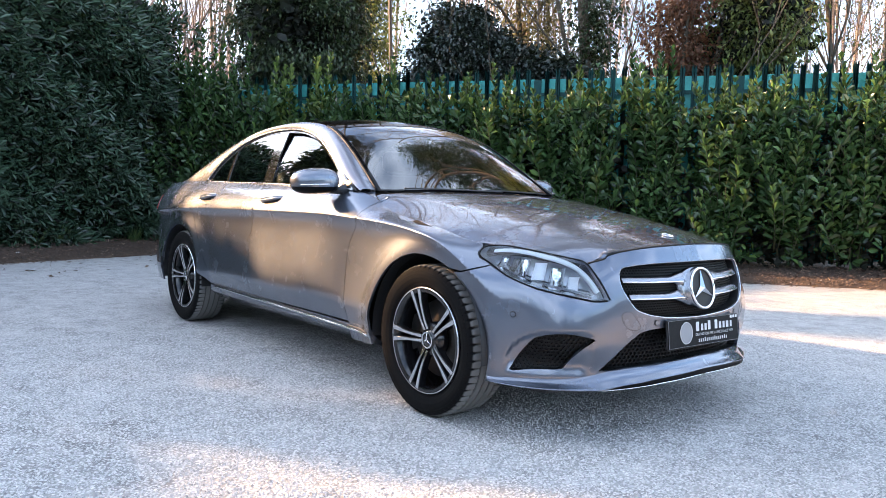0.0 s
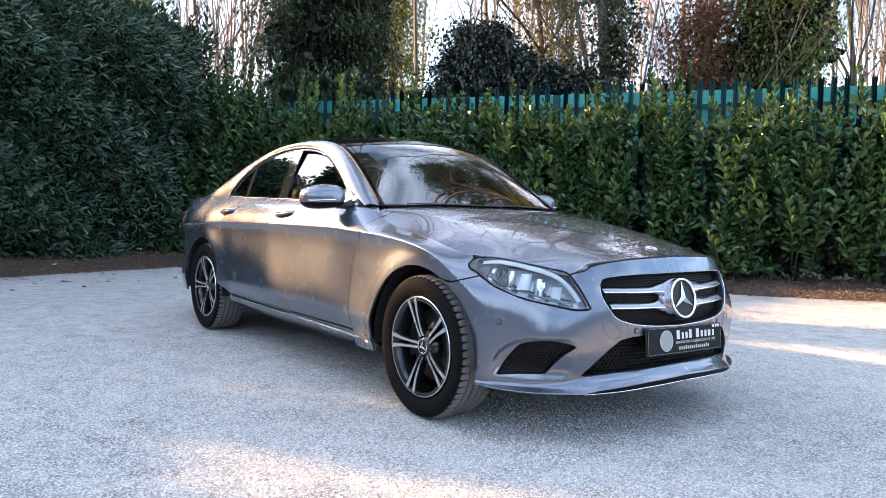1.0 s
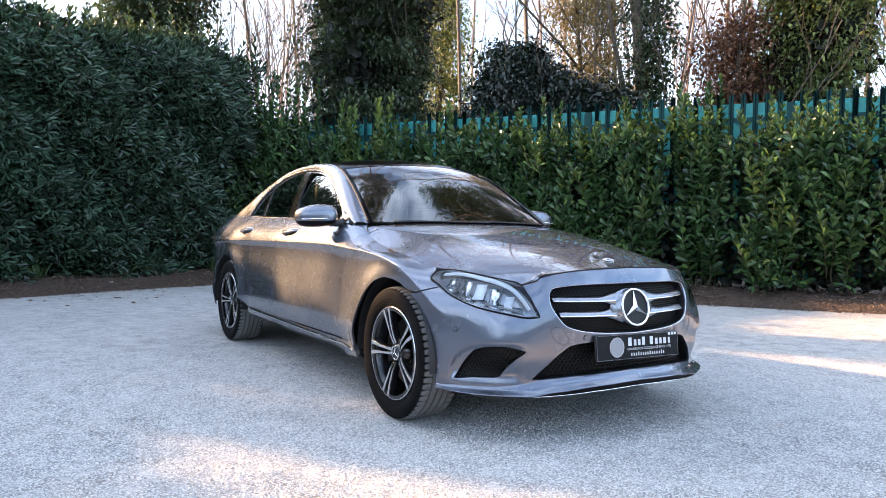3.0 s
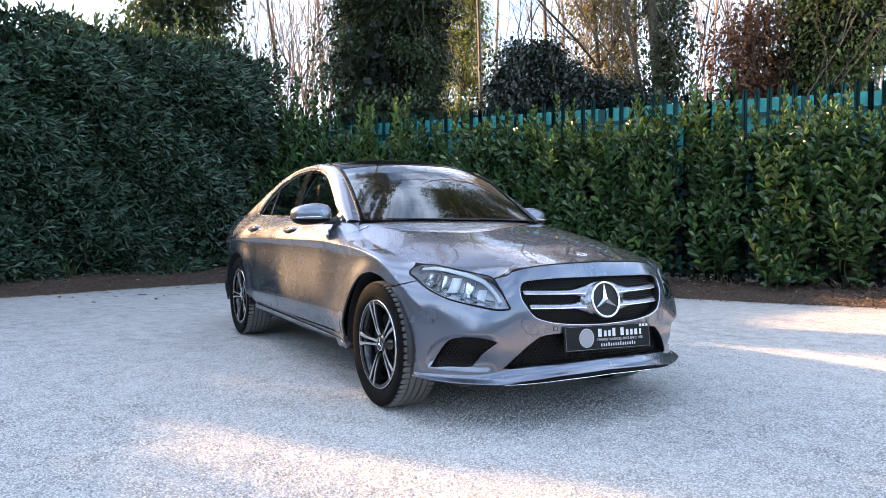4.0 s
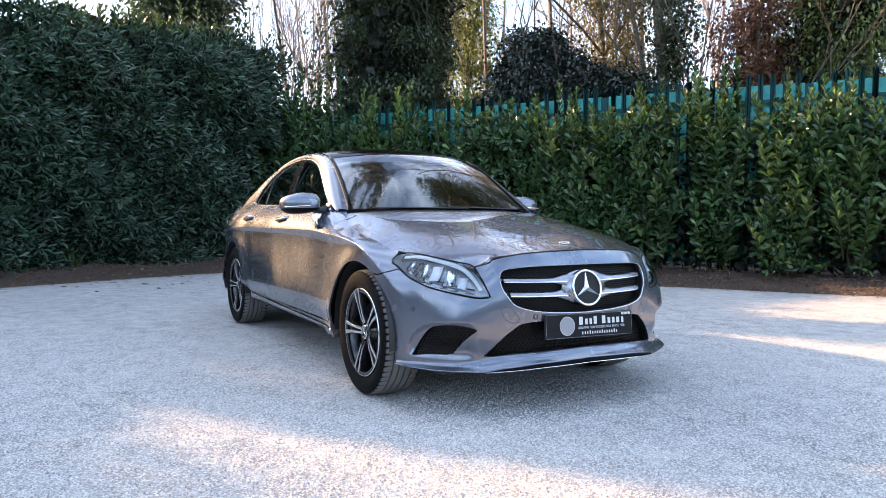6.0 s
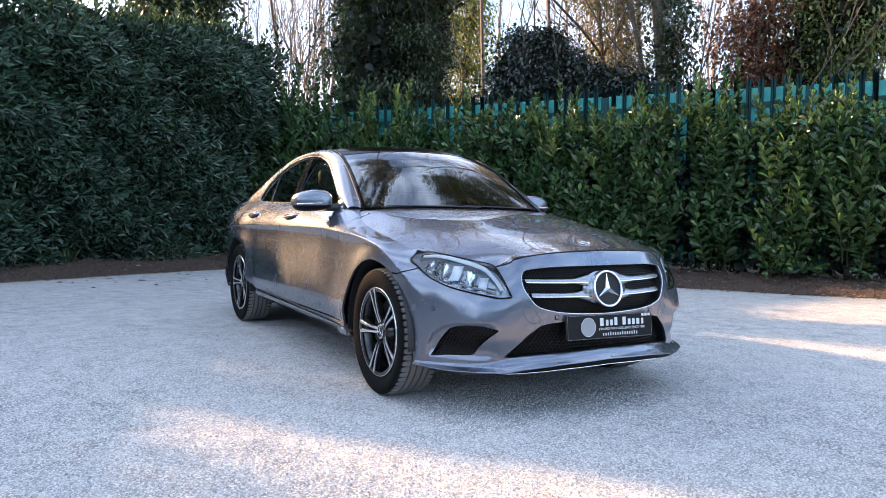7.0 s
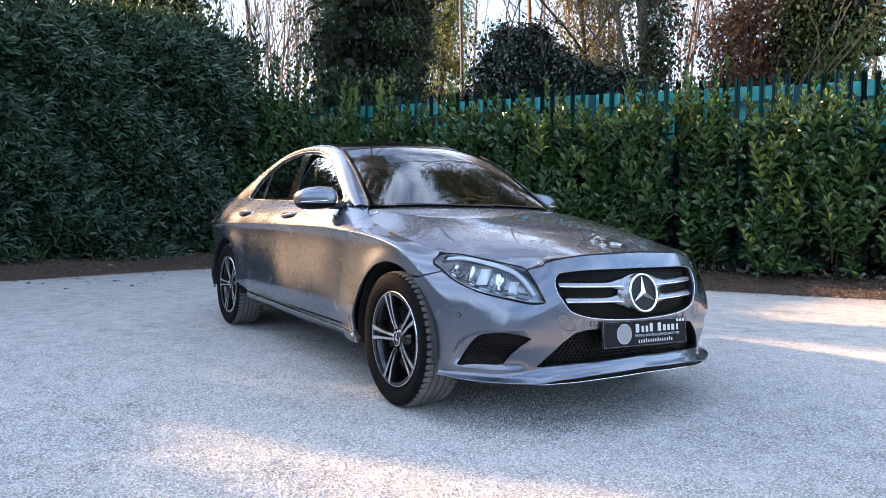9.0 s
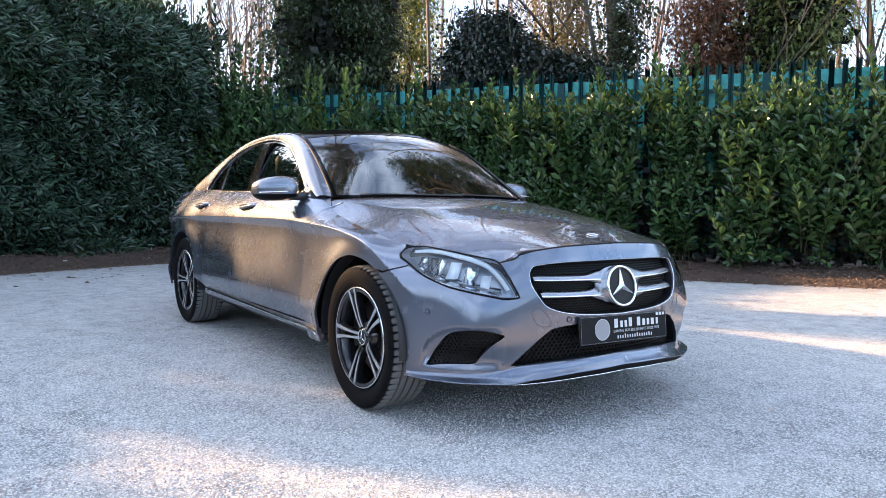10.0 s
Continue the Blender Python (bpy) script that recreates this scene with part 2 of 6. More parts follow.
def branching(rng, base, way, length, radius, depth, spread=0.6, rise=0.15, kids=4, out=None, wander=0.13):
    """A limb that wanders and forks: a list of (points, radii)."""
    out = [] if out is None else out
    n = 6 if depth > 1 else 4
    p, d = np.array(base, float), np.array(way, float)
    pts, d = [p.copy()], d / np.linalg.norm(d)
    for _ in range(n):
        d = d + rng.normal(0, wander, 3) + np.array([0, 0, rise * 0.3])
        d /= np.linalg.norm(d)
        p = p + d * length / n
        pts.append(p.copy())
    out.append((pts, np.linspace(radius, radius * 0.35, n + 1)))
    if depth > 0:
        for k in range(kids):
            i = 1 + int((k + rng.random()) / kids * n)
            i = min(i, n)
            q = rng.normal(0, 1, 3)
            dd = pts[i] - pts[i - 1]
            dd = dd / np.linalg.norm(dd) + spread * q / np.linalg.norm(q) + np.array([0, 0, rise])
            branching(rng, pts[i], dd, length * rng.uniform(0.4, 0.65), radius * 0.42, depth - 1, spread, rise, kids, out)
    return out


def box(bm, lo, hi, bevel=0.0):
    m = Matrix.LocRotScale([(a + b) / 2 for a, b in zip(lo, hi)], None, [b - a for a, b in zip(lo, hi)])
    made = bmesh.ops.create_cube(bm, size=1, matrix=m)
    if bevel:
        edges = list({e for v in made["verts"] for e in v.link_edges})
        bmesh.ops.bevel(bm, geom=edges, offset=bevel, segments=2, affect="EDGES", profile=0.5)
    return bm

# ---- the place: directions of the two hedges ----
A_DIR, A_OUT = np.array([math.cos(radians(34.2)), math.sin(radians(34.2)), 0]), np.array([-math.sin(radians(34.2)), math.cos(radians(34.2)), 0])   # fence side
B_DIR, B_OUT = np.array([-0.362, 0.932, 0]), np.array([-0.932, -0.362, 0])   # tall hedge side
A_BED, A_FACE, A_FENCE = 5.74, 6.2, 7.1
B_BED, B_FACE = 7.65, 8.45


def at_a(u, n, z=0.0):
    return A_DIR * u + A_OUT * n + np.array([0, 0, z])


def at_b(u, n, z=0.0):
    return B_DIR * u + B_OUT * n + np.array([0, 0, z])


def build_ground():
    """One sheet of gravel to the horizon, finer near the car."""
    ticks = np.concatenate([[-900, -300, -120, -60, -35], np.arange(-24, 24.1, 0.75), [35, 60, 120, 300, 900]])
    n = len(ticks)
    verts = []
    for y in ticks:
        for x in ticks:
            z = 0.012 * noise.noise((x * 0.5, y * 0.5, 0)) if abs(x) < 25 and abs(y) < 25 else 0
            r = math.hypot(x + 1, y)
            verts.append((x, y, z * min(1, max(0, (r - 2.8) / 2))))
    faces = [(j * n + i, j * n + i + 1, (j + 1) * n + i + 1, (j + 1) * n + i) for j in range(n - 1) for i in range(n - 1)]
    ob = mesh_ob("ground", verts, faces, MAT_GRAVEL, None, "pale crushed limestone gravel yard, in dappled sun and shade", True, "structure")
    tagged(ob, category="gravel ground")
    rng = np.random.default_rng(3)
    # loose chips over the stretch of yard in front of the car
    k = 165000
    r = 0.9 + 5.2 * rng.random(k) ** 1.15
    a = radians(148) + radians(44) * (2 * rng.random(k) - 1)
    x, y = 3.4 + r * np.cos(a), -2.6 + r * np.sin(a)
    s = rng.uniform(0.0030, 0.0068, k) * (1 + 0.35 * (rng.random(k) > 0.95))
    chip = np.array([(1, 0, -0.4), (0, 1, -0.4), (-1, 0, -0.4), (0, -1, -0.4), (0, 0, 0.55)])
    tri = np.array([(0, 1, 4), (1, 2, 4), (2, 3, 4), (3, 0, 4)])
    v = chip[None] * rng.uniform(0.6, 1.3, (k, 5, 1)) + rng.normal(0, 0.12, (k, 5, 3))
    c, sn = np.cos(a * 57), np.sin(a * 57)
    vx = v[:, :, 0] * c[:, None] - v[:, :, 1] * sn[:, None]
    vy = v[:, :, 0] * sn[:, None] + v[:, :, 1] * c[:, None]
    v = np.stack([vx, vy, v[:, :, 2]], 2) * s[:, None, None] + np.stack([x, y, s * 0.35], 1)[:, None, :]
    array_ob("gravel_chips", v.reshape(-1, 3), (tri[None] + (np.arange(k) * 5)[:, None, None]).reshape(-1, 3), MAT_STONE, ob, "loose pale limestone chips")
    # bark beds, a low bank that rises towards the hedges
    for name, place, u0, u1, bed, far in (("planting_bed", at_a, -7.9, 12, A_BED, 12.0), ("planting_bed", at_b, -10, 5, B_BED, 12.5)):
        us, ns = np.arange(u0, u1, 0.12), [0, 0.05, 0.1, 0.18, 0.28, 0.4, 0.55, 0.8, 1.3, 2.2, far - bed]
        vs = []
        for i, n_ in enumerate(ns):
            for u in us:
                w = 0.10 * noise.noise((u * 0.9, 3.1, bed)) + 0.04 * noise.noise((u * 5, 1.1, bed))
                z = -0.01 + 0.16 * min(1, n_ / 0.7) ** 0.8 + 0.03 * noise.noise((u * 3, n_ * 3, bed)) * min(1, n_ * 5)
                vs.append(place(u, bed + n_ + w * (1 if n_ < 0.6 else 0), z))
        m = len(us)
        fs = [(j * m + i, j * m + i + 1, (j + 1) * m + i + 1, (j + 1) * m + i) for j in range(len(ns) - 1) for i in range(m - 1)]
        bed_ob = mesh_ob(name, vs, fs, MAT_BARK_MULCH, None, "low bank of brown bark mulch under the hedge", True, "structure")
        k = 26000
        u, n_ = rng.uniform(u0, u1, k), bed - 0.12 + 1.0 * rng.random(k) ** 1.2
        p = np.stack([place(a_, b_, 0.0) for a_, b_ in zip(u, n_)])
        p[:, 2] = 0.005 + 0.16 * np.clip((n_ - bed) / 0.7, 0, 1) ** 0.8 + 0.02 * rng.random(k)
        ax = rng.normal(0, 1, (k, 3)) * np.array([1, 1, 0.35])
        leaves_ob("bark_chips", p, ax, rng.uniform(0.012, 0.055, k), rng.uniform(0.25, 0.5), MAT_CHIP, rng, bed_ob, "shredded bark and dry leaves", True)


build_ground()


def build_fence():
    """Palisade fence with a sheet behind the pales."""
    bm = bmesh.new()
    top_h = 2.64
    # W-shaped pale with a split, pointed head
    prof = [(-0.034, 0.012), (-0.022, 0.0), (-0.008, 0.0), (0, 0.014), (0.008, 0.0), (0.022, 0.0), (0.034, 0.012)]
    tops = [-0.07, 0.0, -0.05, 0.01, -0.05, 0.0, -0.07]
    low = [bm.verts.new((x, y, 0.0)) for x, y in prof]
    mid = [bm.verts.new((x, y, top_h - 0.12)) for x, y in prof]
    top = [bm.verts.new((x * 1.1, y - 0.012, top_h + z)) for (x, y), z in zip(prof, tops)]
    for a, b in ((low, mid), (mid, top)):
        for i in range(6):
            bm.faces.new((a[i], a[i + 1], b[i + 1], b[i]))
    bmesh.ops.solidify(bm, geom=bm.faces[:], thickness=0.003)
    pale = bpy.data.meshes.new("pale")
    bm.to_mesh(pale)
    bm.free()
    pale.materials.append(MAT_FENCE)
    turn = pose(0, 0, 0, 0, 0, 34.2)
    for k in range(6):
        u0 = -9.6 + 2.75 * k
        p = at_a(u0, A_FENCE, 0.18)
        panel_ob = empty("palisade_fence", Matrix.Translation(p) @ turn, "dark green steel palisade fence panel with turquoise backing sheet", "fence", "fence panels")
        bm = bmesh.new()
        box(bm, (-0.05, 0.02, 0), (0.05, 0.03, 2.48))
        box(bm, (-0.05, 0.09, 0), (0.05, 0.1, 2.48))
        box(bm, (-0.004, 0.03, 0), (0.004, 0.09, 2.48))
        part("post", bm, MAT_FENCE, panel_ob)
        for z in (0.32, 2.25):
            bm = bmesh.new()
            box(bm, (0.05, 0.018, z), (2.70, 0.024, z + 0.05))
            box(bm, (0.05, 0.024, z + 0.044), (2.70, 0.06, z + 0.05))
            part("rail", bm, MAT_FENCE, panel_ob)
        bm = bmesh.new()
        box(bm, (0.05, 0.075, 0.05), (2.70, 0.081, 2.50))
        part("backing_sheet", bm, MAT_SHEET, panel_ob, "turquoise backing sheet")
        for j in range(17):
            ob = new("pale", pale)
            ob.parent = panel_ob
            ob.location = (0.14 + j * 0.155, 0.0, 0.0)


build_fence()


def single_leaf(mat):
    me = bpy.data.meshes.new("leaf")
    v = LEAF * [0.58, 1.1, 1]
    me.from_pydata(v.tolist(), [], LEAF_T.tolist())
    me.materials.append(mat)
    return me


LEAF_MESH = single_leaf(MAT_LAUREL_ONE)


def build_laurel(u, height, rng, n_shoots, face_n, wide=0.43, picked=0, mat=None, twigs=84):
    """One laurel shrub: upright shoots with whorls of leaves, denser on the yard's side, over a dark inside."""
    foot = at_a(u, face_n + 0.42, 0.14)
    ob = empty("laurel_shrub", Matrix.Translation(foot), "bushy cherry laurel shrub with glossy green leaves on upright shoots", "shrub", "laurel hedge")
    stems, at, axis, size, turn = [], [], [], [], []
    up = np.array([0, 0, 1.0])
    for k in range(n_shoots):
        front = k % 3 > 0
        du = np.clip(rng.normal(0, wide * 0.52), -wide, wide)
        # shoots start at all heights and lean out to the light
        lo = 0.0 if k < 9 else height * rng.uniform(0.0, 0.62)
        dn = rng.uniform(-0.56, -0.26) if front else rng.uniform(-0.25, 0.30)
        top = min(height, lo + rng.uniform(0.45, 1.15))
        if k < 9:
            top, dn = height * (rng.uniform(0.98, 1.16) if k < 4 else rng.uniform(0.80, 1.0)), rng.uniform(-0.34, 0.22)
        dn += 0.10 * (top / height) ** 2 + 0.07 * math.sin(top * 4 + u * 3)
        base = A_DIR * du * 0.45 + A_OUT * dn * 0.35 + up * lo
        tip = A_DIR * du + A_OUT * dn + np.array([rng.normal(0, 0.05), rng.normal(0, 0.05), top])
        t = np.linspace(0, 1, 6)[:, None]
        bow = (-A_OUT * 0.10 + A_DIR * rng.normal(0, 0.04)) if front else np.array([rng.normal(0, 0.05), rng.normal(0, 0.05), 0])
        stems.append((base + (tip - base) * t + bow * np.sin(t * 3.1), np.linspace(0.009, 0.0035, 6)))
        long = np.linalg.norm(tip - base)
        # whorls of five leaves up the shoot, wide below, closing to the tip
        rings = max(4, int(long * 10.0))
        s = np.repeat(np.linspace(0.16, 1.0, rings), 5)
        count = len(s)
        p = base + (tip - base) * s[:, None] + bow * np.sin(s[:, None] * 3.1) + up * rng.normal(0, 0.012, count)[:, None]
        phi = np.arange(count) * 1.257 + np.repeat(np.arange(rings) * 0.7, 5) + rng.normal(0, 0.25, count)
        lift = 0.55 + 1.5 * s ** 3 + rng.normal(0, 0.2, count)
        ax = np.stack([np.cos(phi), np.sin(phi), lift], 1)
        keep = rng.random(count) < 0.86
        grow = rng.uniform(0.85, 1.15)
        at.append(p[keep]), axis.append(ax[keep]), size.append((rng.uniform(0.095, 0.155, count) * grow * (1 - 0.35 * s ** 5))[keep]), turn.append(np.where(front, 0.5, 0.0) * np.ones(keep.sum()))
    # side twigs between the shoots, each with a rosette of leaves
    m, per = twigs, 8
    k = m * per
    z = (0.03 + 0.89 * rng.random(m)) * height
    spread = np.clip(rng.normal(0, wide * 0.6, m), -1.15 * wide, 1.15 * wide) * np.clip(0.62 + 0.55 * z, 0, 1)
    c = A_DIR * spread[:, None] + A_OUT * (rng.uniform(-0.40, 0.0, m) + 0.10 * np.sin(z * 4.0 + u * 3) + 0.10 * (z / height) ** 2)[:, None] + up * z[:, None]
    phi = np.tile(np.arange(per) * 2.4, m) + rng.normal(0, 0.35, k)
    ax = -A_OUT * rng.uniform(0.2, 1.1, k)[:, None] + A_DIR * np.sin(phi)[:, None] + up * (0.40 + np.cos(phi))[:, None]
    p = np.repeat(c, per, axis=0) + ax * rng.uniform(0.0, 0.05, k)[:, None] + rng.normal(0, 0.012, (k, 3))
    at.append(p), axis.append(ax), size.append(rng.uniform(0.065, 0.125, k) * np.repeat(rng.uniform(0.75, 1.2, m), per)), turn.append(np.full(k, 1.57))
    at, axis, size, turn = np.concatenate(at), np.concatenate(axis), np.concatenate(size), np.concatenate(turn)
    for st in stems[:6]:
        tubes_ob("stem", [st], MAT_STEM, ob, "", 5)
    for st in stems[6:]:
        tubes_ob("shoot", [st], MAT_STEM, ob, "", 4)
    if picked:
        front = np.argsort((at @ A_OUT) + 0.25 * rng.random(len(at)))[:picked]
        rest = np.setdiff1d(np.arange(len(at)), front)
        side, ax_, nor = frames_of(axis[front], turn[front] + rng.normal(0, 0.5, picked))
        for i, j in enumerate(front):
            leaf = new("leaf", LEAF_MESH)
            leaf.parent = ob
            rot = Matrix((side[i], ax_[i], nor[i])).transposed().to_4x4()
            leaf.matrix_local = Matrix.Translation(at[j]) @ rot @ Matrix.Scale(float(size[j]), 4)
        at, axis, size, turn = at[rest], axis[rest], size[rest], turn[rest]
    leaves_ob("foliage", at, axis, size * 1.12, 0.55, mat or MAT_LAUREL, rng, ob, "oval glossy laurel leaves", "fold", twist=turn)
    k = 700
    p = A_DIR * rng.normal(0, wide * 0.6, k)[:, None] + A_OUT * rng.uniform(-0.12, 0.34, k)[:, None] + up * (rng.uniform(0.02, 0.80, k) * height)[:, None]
    leaves_ob("inner_foliage", p, rng.normal(0, 1, (k, 3)), rng.uniform(0.12, 0.2, k), 0.6, MAT_CORE, rng, ob, "inner leaves coloured near-black for shade", True)


def build_hedge_a():
    rng = np.random.default_rng(11)
    u = -8.2
    while u < 8.5:
        h = 2.36 + 0.10 * math.sin(u * 1.9 + 1) + rng.uniform(-0.12, 0.12) + float(np.interp(u, [-5.8, -5.4, -4.7, -4.2, -2.4, -1.8], [0.40, 0.15, -0.02, -0.12, -0.10, 0.0]))
        build_laurel(u, h, rng, 50, A_FACE + rng.uniform(-0.08, 0.10), picked=40 if -2.2 < u < 3.2 else 0)
        step = rng.uniform(0.60, 0.80)
        # two neighbours stand apart at the foot
        u = -0.52 if -1.35 < u < -0.80 else 0.42 if -0.6 < u < -0.4 else u + step

    # new growth at the end of the row, sunlight put into its pale leaves
    for u, h in ((-5.15, 2.55), (-4.62, 2.46)):
        build_laurel(u, h, rng, 12, A_FACE - 0.12, wide=0.24, mat=MAT_LAUREL_LIT, twigs=10)


build_hedge_a()


def build_hedge_b():
    """The tall dense hedge: a run of grown-together laurels, 4 m high; its unseen end, taller in part, shapes the sun.
    """
    rng = np.random.default_rng(23)
    tops = pchip_b([-4.8, -4.3, -3.80, -3.7, -3.35, -3.3, -3.12, -3.05, -2.88, -2.7, -2.55, -2.3, -2.0, -1.5, -1.0, 0.0, 0.4, 0.8, 1.25, 1.9, 2.4, 3.0, 3.9, 4.4, 4.7, 4.95, 5.3],
                   [3.70, 3.62, 3.35, 4.9, 4.85, 4.40, 4.30, 2.95, 2.9, 3.25, 3.72, 3.60, 3.50, 3.38, 3.45, 3.3, 3.40, 3.65, 3.82, 4.05, 3.88, 3.92, 4.05, 4.05, 3.88, 3.4, 2.5])
    k = 0
    for u in [-4.75, -4.52, -4.30, -4.10, -3.93, -3.47, -3.41, -3.24, -2.95, -2.73, -2.55, -2.33, -2.1, -1.85, -1.6, -1.35, *np.arange(-0.9, 5.25, 0.68)]:
        # unseen end: narrow shrubs added, their heights cut the sun into patches
        far = u < -1.2
        wide = 0.085 if far else 0.40
        h = tops(u) - 0.12 + (0 if far else rng.uniform(-0.12, 0.12))
        foot = at_b(u, B_FACE + 0.6, 0.14)
        ob = empty("tall_laurel", Matrix.Translation(foot), "tall dense dark green laurel in a shaded hedge", "shrub", "tall hedge")
        n = 2400 if far else 6400
        per = 8
        n = n // per * per
        a = np.repeat(rng.normal(0, wide, n // per), per)
        z = np.repeat(h * rng.random(n // per) ** 0.88, per)
        top = np.clip((z / h - 0.82) / 0.18, 0, 1)
        skin = 0.18 * np.sin(a * 5 + k) + 0.16 * np.sin(z * 3.1 + k * 2 + a * 3) + 0.08 * np.sin(z * 9 + a * 7 + k)
        dep = -0.55 + skin + 0.6 * top ** 2 + np.repeat(np.abs(rng.normal(0, 0.17, n // per)), per)
        # drooping sprays of leaves
        phi = np.tile(np.linspace(-2.0, 2.0, per), n // per) + rng.normal(0, 0.3, n) + np.pi * (1 - top)
        ax = -B_OUT * rng.uniform(0.2, 1.1, n)[:, None] + B_DIR * np.sin(phi)[:, None] + np.array([0, 0, 1.0]) * (np.cos(phi) + 0.25)[:, None]
        p = B_DIR * a[:, None] + B_OUT * dep[:, None] + np.array([0, 0, 1.0]) * z[:, None] + ax * rng.uniform(0, 0.05, n)[:, None] + rng.normal(0, 0.02, (n, 3))
        leaves_ob("foliage", p, ax, rng.uniform(0.095, 0.165, n), 0.34, MAT_LAUREL_DARK, rng, ob, "long dark laurel leaves", "fold", twist=1.57)
        # upright shoots that break the outline
        for j in range(0 if far else 11):
            b = B_DIR * rng.normal(0, wide) + B_OUT * rng.uniform(-0.5, 0.2)
            lo, up = h - 0.35, h + (rng.uniform(0.0, 0.12) if u < 0.2 else rng.uniform(0.02, 0.36))
            q = np.linspace(0, 1, 16)
            phi = np.arange(16) * 2.4 + rng.random()
            pts_ = b + np.outer(lo + (up - lo) * q, [0, 0, 1.0]) + np.outer(q * q, rng.normal(0, 0.06, 3))
            leaves_ob("shoot", pts_, np.stack([np.cos(phi), np.sin(phi), 0.5 + 1.2 * q], 1), rng.uniform(0.10, 0.17, 16) * (1 - 0.4 * q ** 4), 0.4, MAT_LAUREL_DARK, rng, ob)
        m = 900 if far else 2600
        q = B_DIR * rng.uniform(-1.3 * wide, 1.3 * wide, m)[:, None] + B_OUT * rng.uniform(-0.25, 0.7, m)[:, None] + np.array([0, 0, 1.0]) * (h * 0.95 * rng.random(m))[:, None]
        leaves_ob("inner_foliage", q, rng.normal(0, 1, (m, 3)), rng.uniform(0.18, 0.30, m), 0.6, MAT_CORE, rng, ob, "inner leaves coloured near-black for shade", True)
        for j in range(6):
            b = B_DIR * rng.normal(0, wide) + B_OUT * rng.uniform(-0.45, 0.1)
            hh = h * rng.uniform(0.7, 1.06)
            st = (np.array([b + B_DIR * rng.normal(0, 0.06) * t + B_OUT * 0.2 * t * t + np.array([0, 0, hh * t]) for t in np.linspace(0, 1, 6)]), np.linspace(0.012, 0.004, 6))
            tubes_ob("stem", [st], MAT_TRUNK, ob, "", 4)
        k += 1


def pchip_b(xs, ys):
    return lambda x: float(np.interp(x, xs, ys))


build_hedge_b()


def leaf_mass(blobs, n, rng, leaf, clump=0.17):
    """Leaf places in clumps over the skin of rounded masses: (centre, radii) each."""
    vol = np.array([r[0] * r[1] * r[2] for c, r in blobs]) ** 0.67
    pick = rng.choice(len(blobs), max(10, n // (200 if n > 50000 else 45)), p=vol / vol.sum())
    c0, r0 = np.array([b[0] for b in blobs], float), np.array([b[1] for b in blobs], float)
    d = rng.normal(0, 1, (len(pick), 3))
    d /= np.linalg.norm(d, axis=1, keepdims=True)
    c = c0[pick] + r0[pick] * d * rng.uniform(0.55, 1.08, (len(pick), 1))
    idx = rng.integers(0, len(c), n)
    p = c[idx] + rng.normal(0, clump, (n, 3)) * np.array([1, 1, 0.8])
    ax = d[idx] * 0.8 + rng.normal(0, 0.8, (n, 3)) + np.array([0, 0, -0.8])
    return p, ax


def build_tree(name, at, height, rng, blobs, leaf_mat, n_leaf, label, spread=0.6, leaf=0.09, trunk=0.14, depth=3, kids=4, lean=(0, 0), wood=None, group="", upper=None, dense_crown=False, wide=0.6):
    """Trunk, forking limbs and a crown of leaf clumps with gaps."""
    rng = np.random.default_rng(int(rng.integers(1, 1 << 30)))
    ob = empty(name, Matrix.Translation(at), label, "tree" if "bush" not in name else "bush", group)
    limbs = branching(rng, (0, 0, 0), (lean[0], lean[1], 1), height, trunk, depth, spread, 0.25, kids, None, 0.04)
    tubes_ob("trunk", limbs, wood or MAT_TRUNK, ob, "bark-brown trunk and limbs", 3 if name in ("far_tree", "sapling", "bare_tree", "half_bare_tree") else 5)
    if n_leaf:
        p, ax = leaf_mass(blobs, n_leaf, rng, leaf)
        leaves_ob("crown", p, ax, rng.uniform(0.7, 1.35, n_leaf) * leaf, wide, leaf_mat, rng, ob, "uneven crown of leaf clumps", True)
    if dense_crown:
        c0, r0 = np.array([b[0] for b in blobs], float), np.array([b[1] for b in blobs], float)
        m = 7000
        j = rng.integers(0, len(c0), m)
        leaves_ob("inner_crown", c0[j] + r0[j] * np.clip(rng.normal(0, 0.36, (m, 3)), -0.75, 0.75), rng.normal(0, 1, (m, 3)), rng.uniform(0.16, 0.30, m), 0.7, MAT_CORE, rng, ob, "inner leaves coloured near-black for shade", True)
    if upper:
        p, ax = leaf_mass(upper, 40000, rng, leaf, 0.25)
        leaves_ob("upper_crown", p, ax, rng.uniform(0.09, 0.17, 40000), 0.6, MAT_IVY, rng, ob, "high crown of leaf clumps", True)
    return ob


def column(rng, lo, hi, r, n, wob=0.35):
    return [((rng.normal(0, wob), rng.normal(0, wob), z), (r * rng.uniform(0.75, 1.15), r * rng.uniform(0.75, 1.15), r * rng.uniform(0.7, 1.0))) for z in np.linspace(lo, hi, n)]


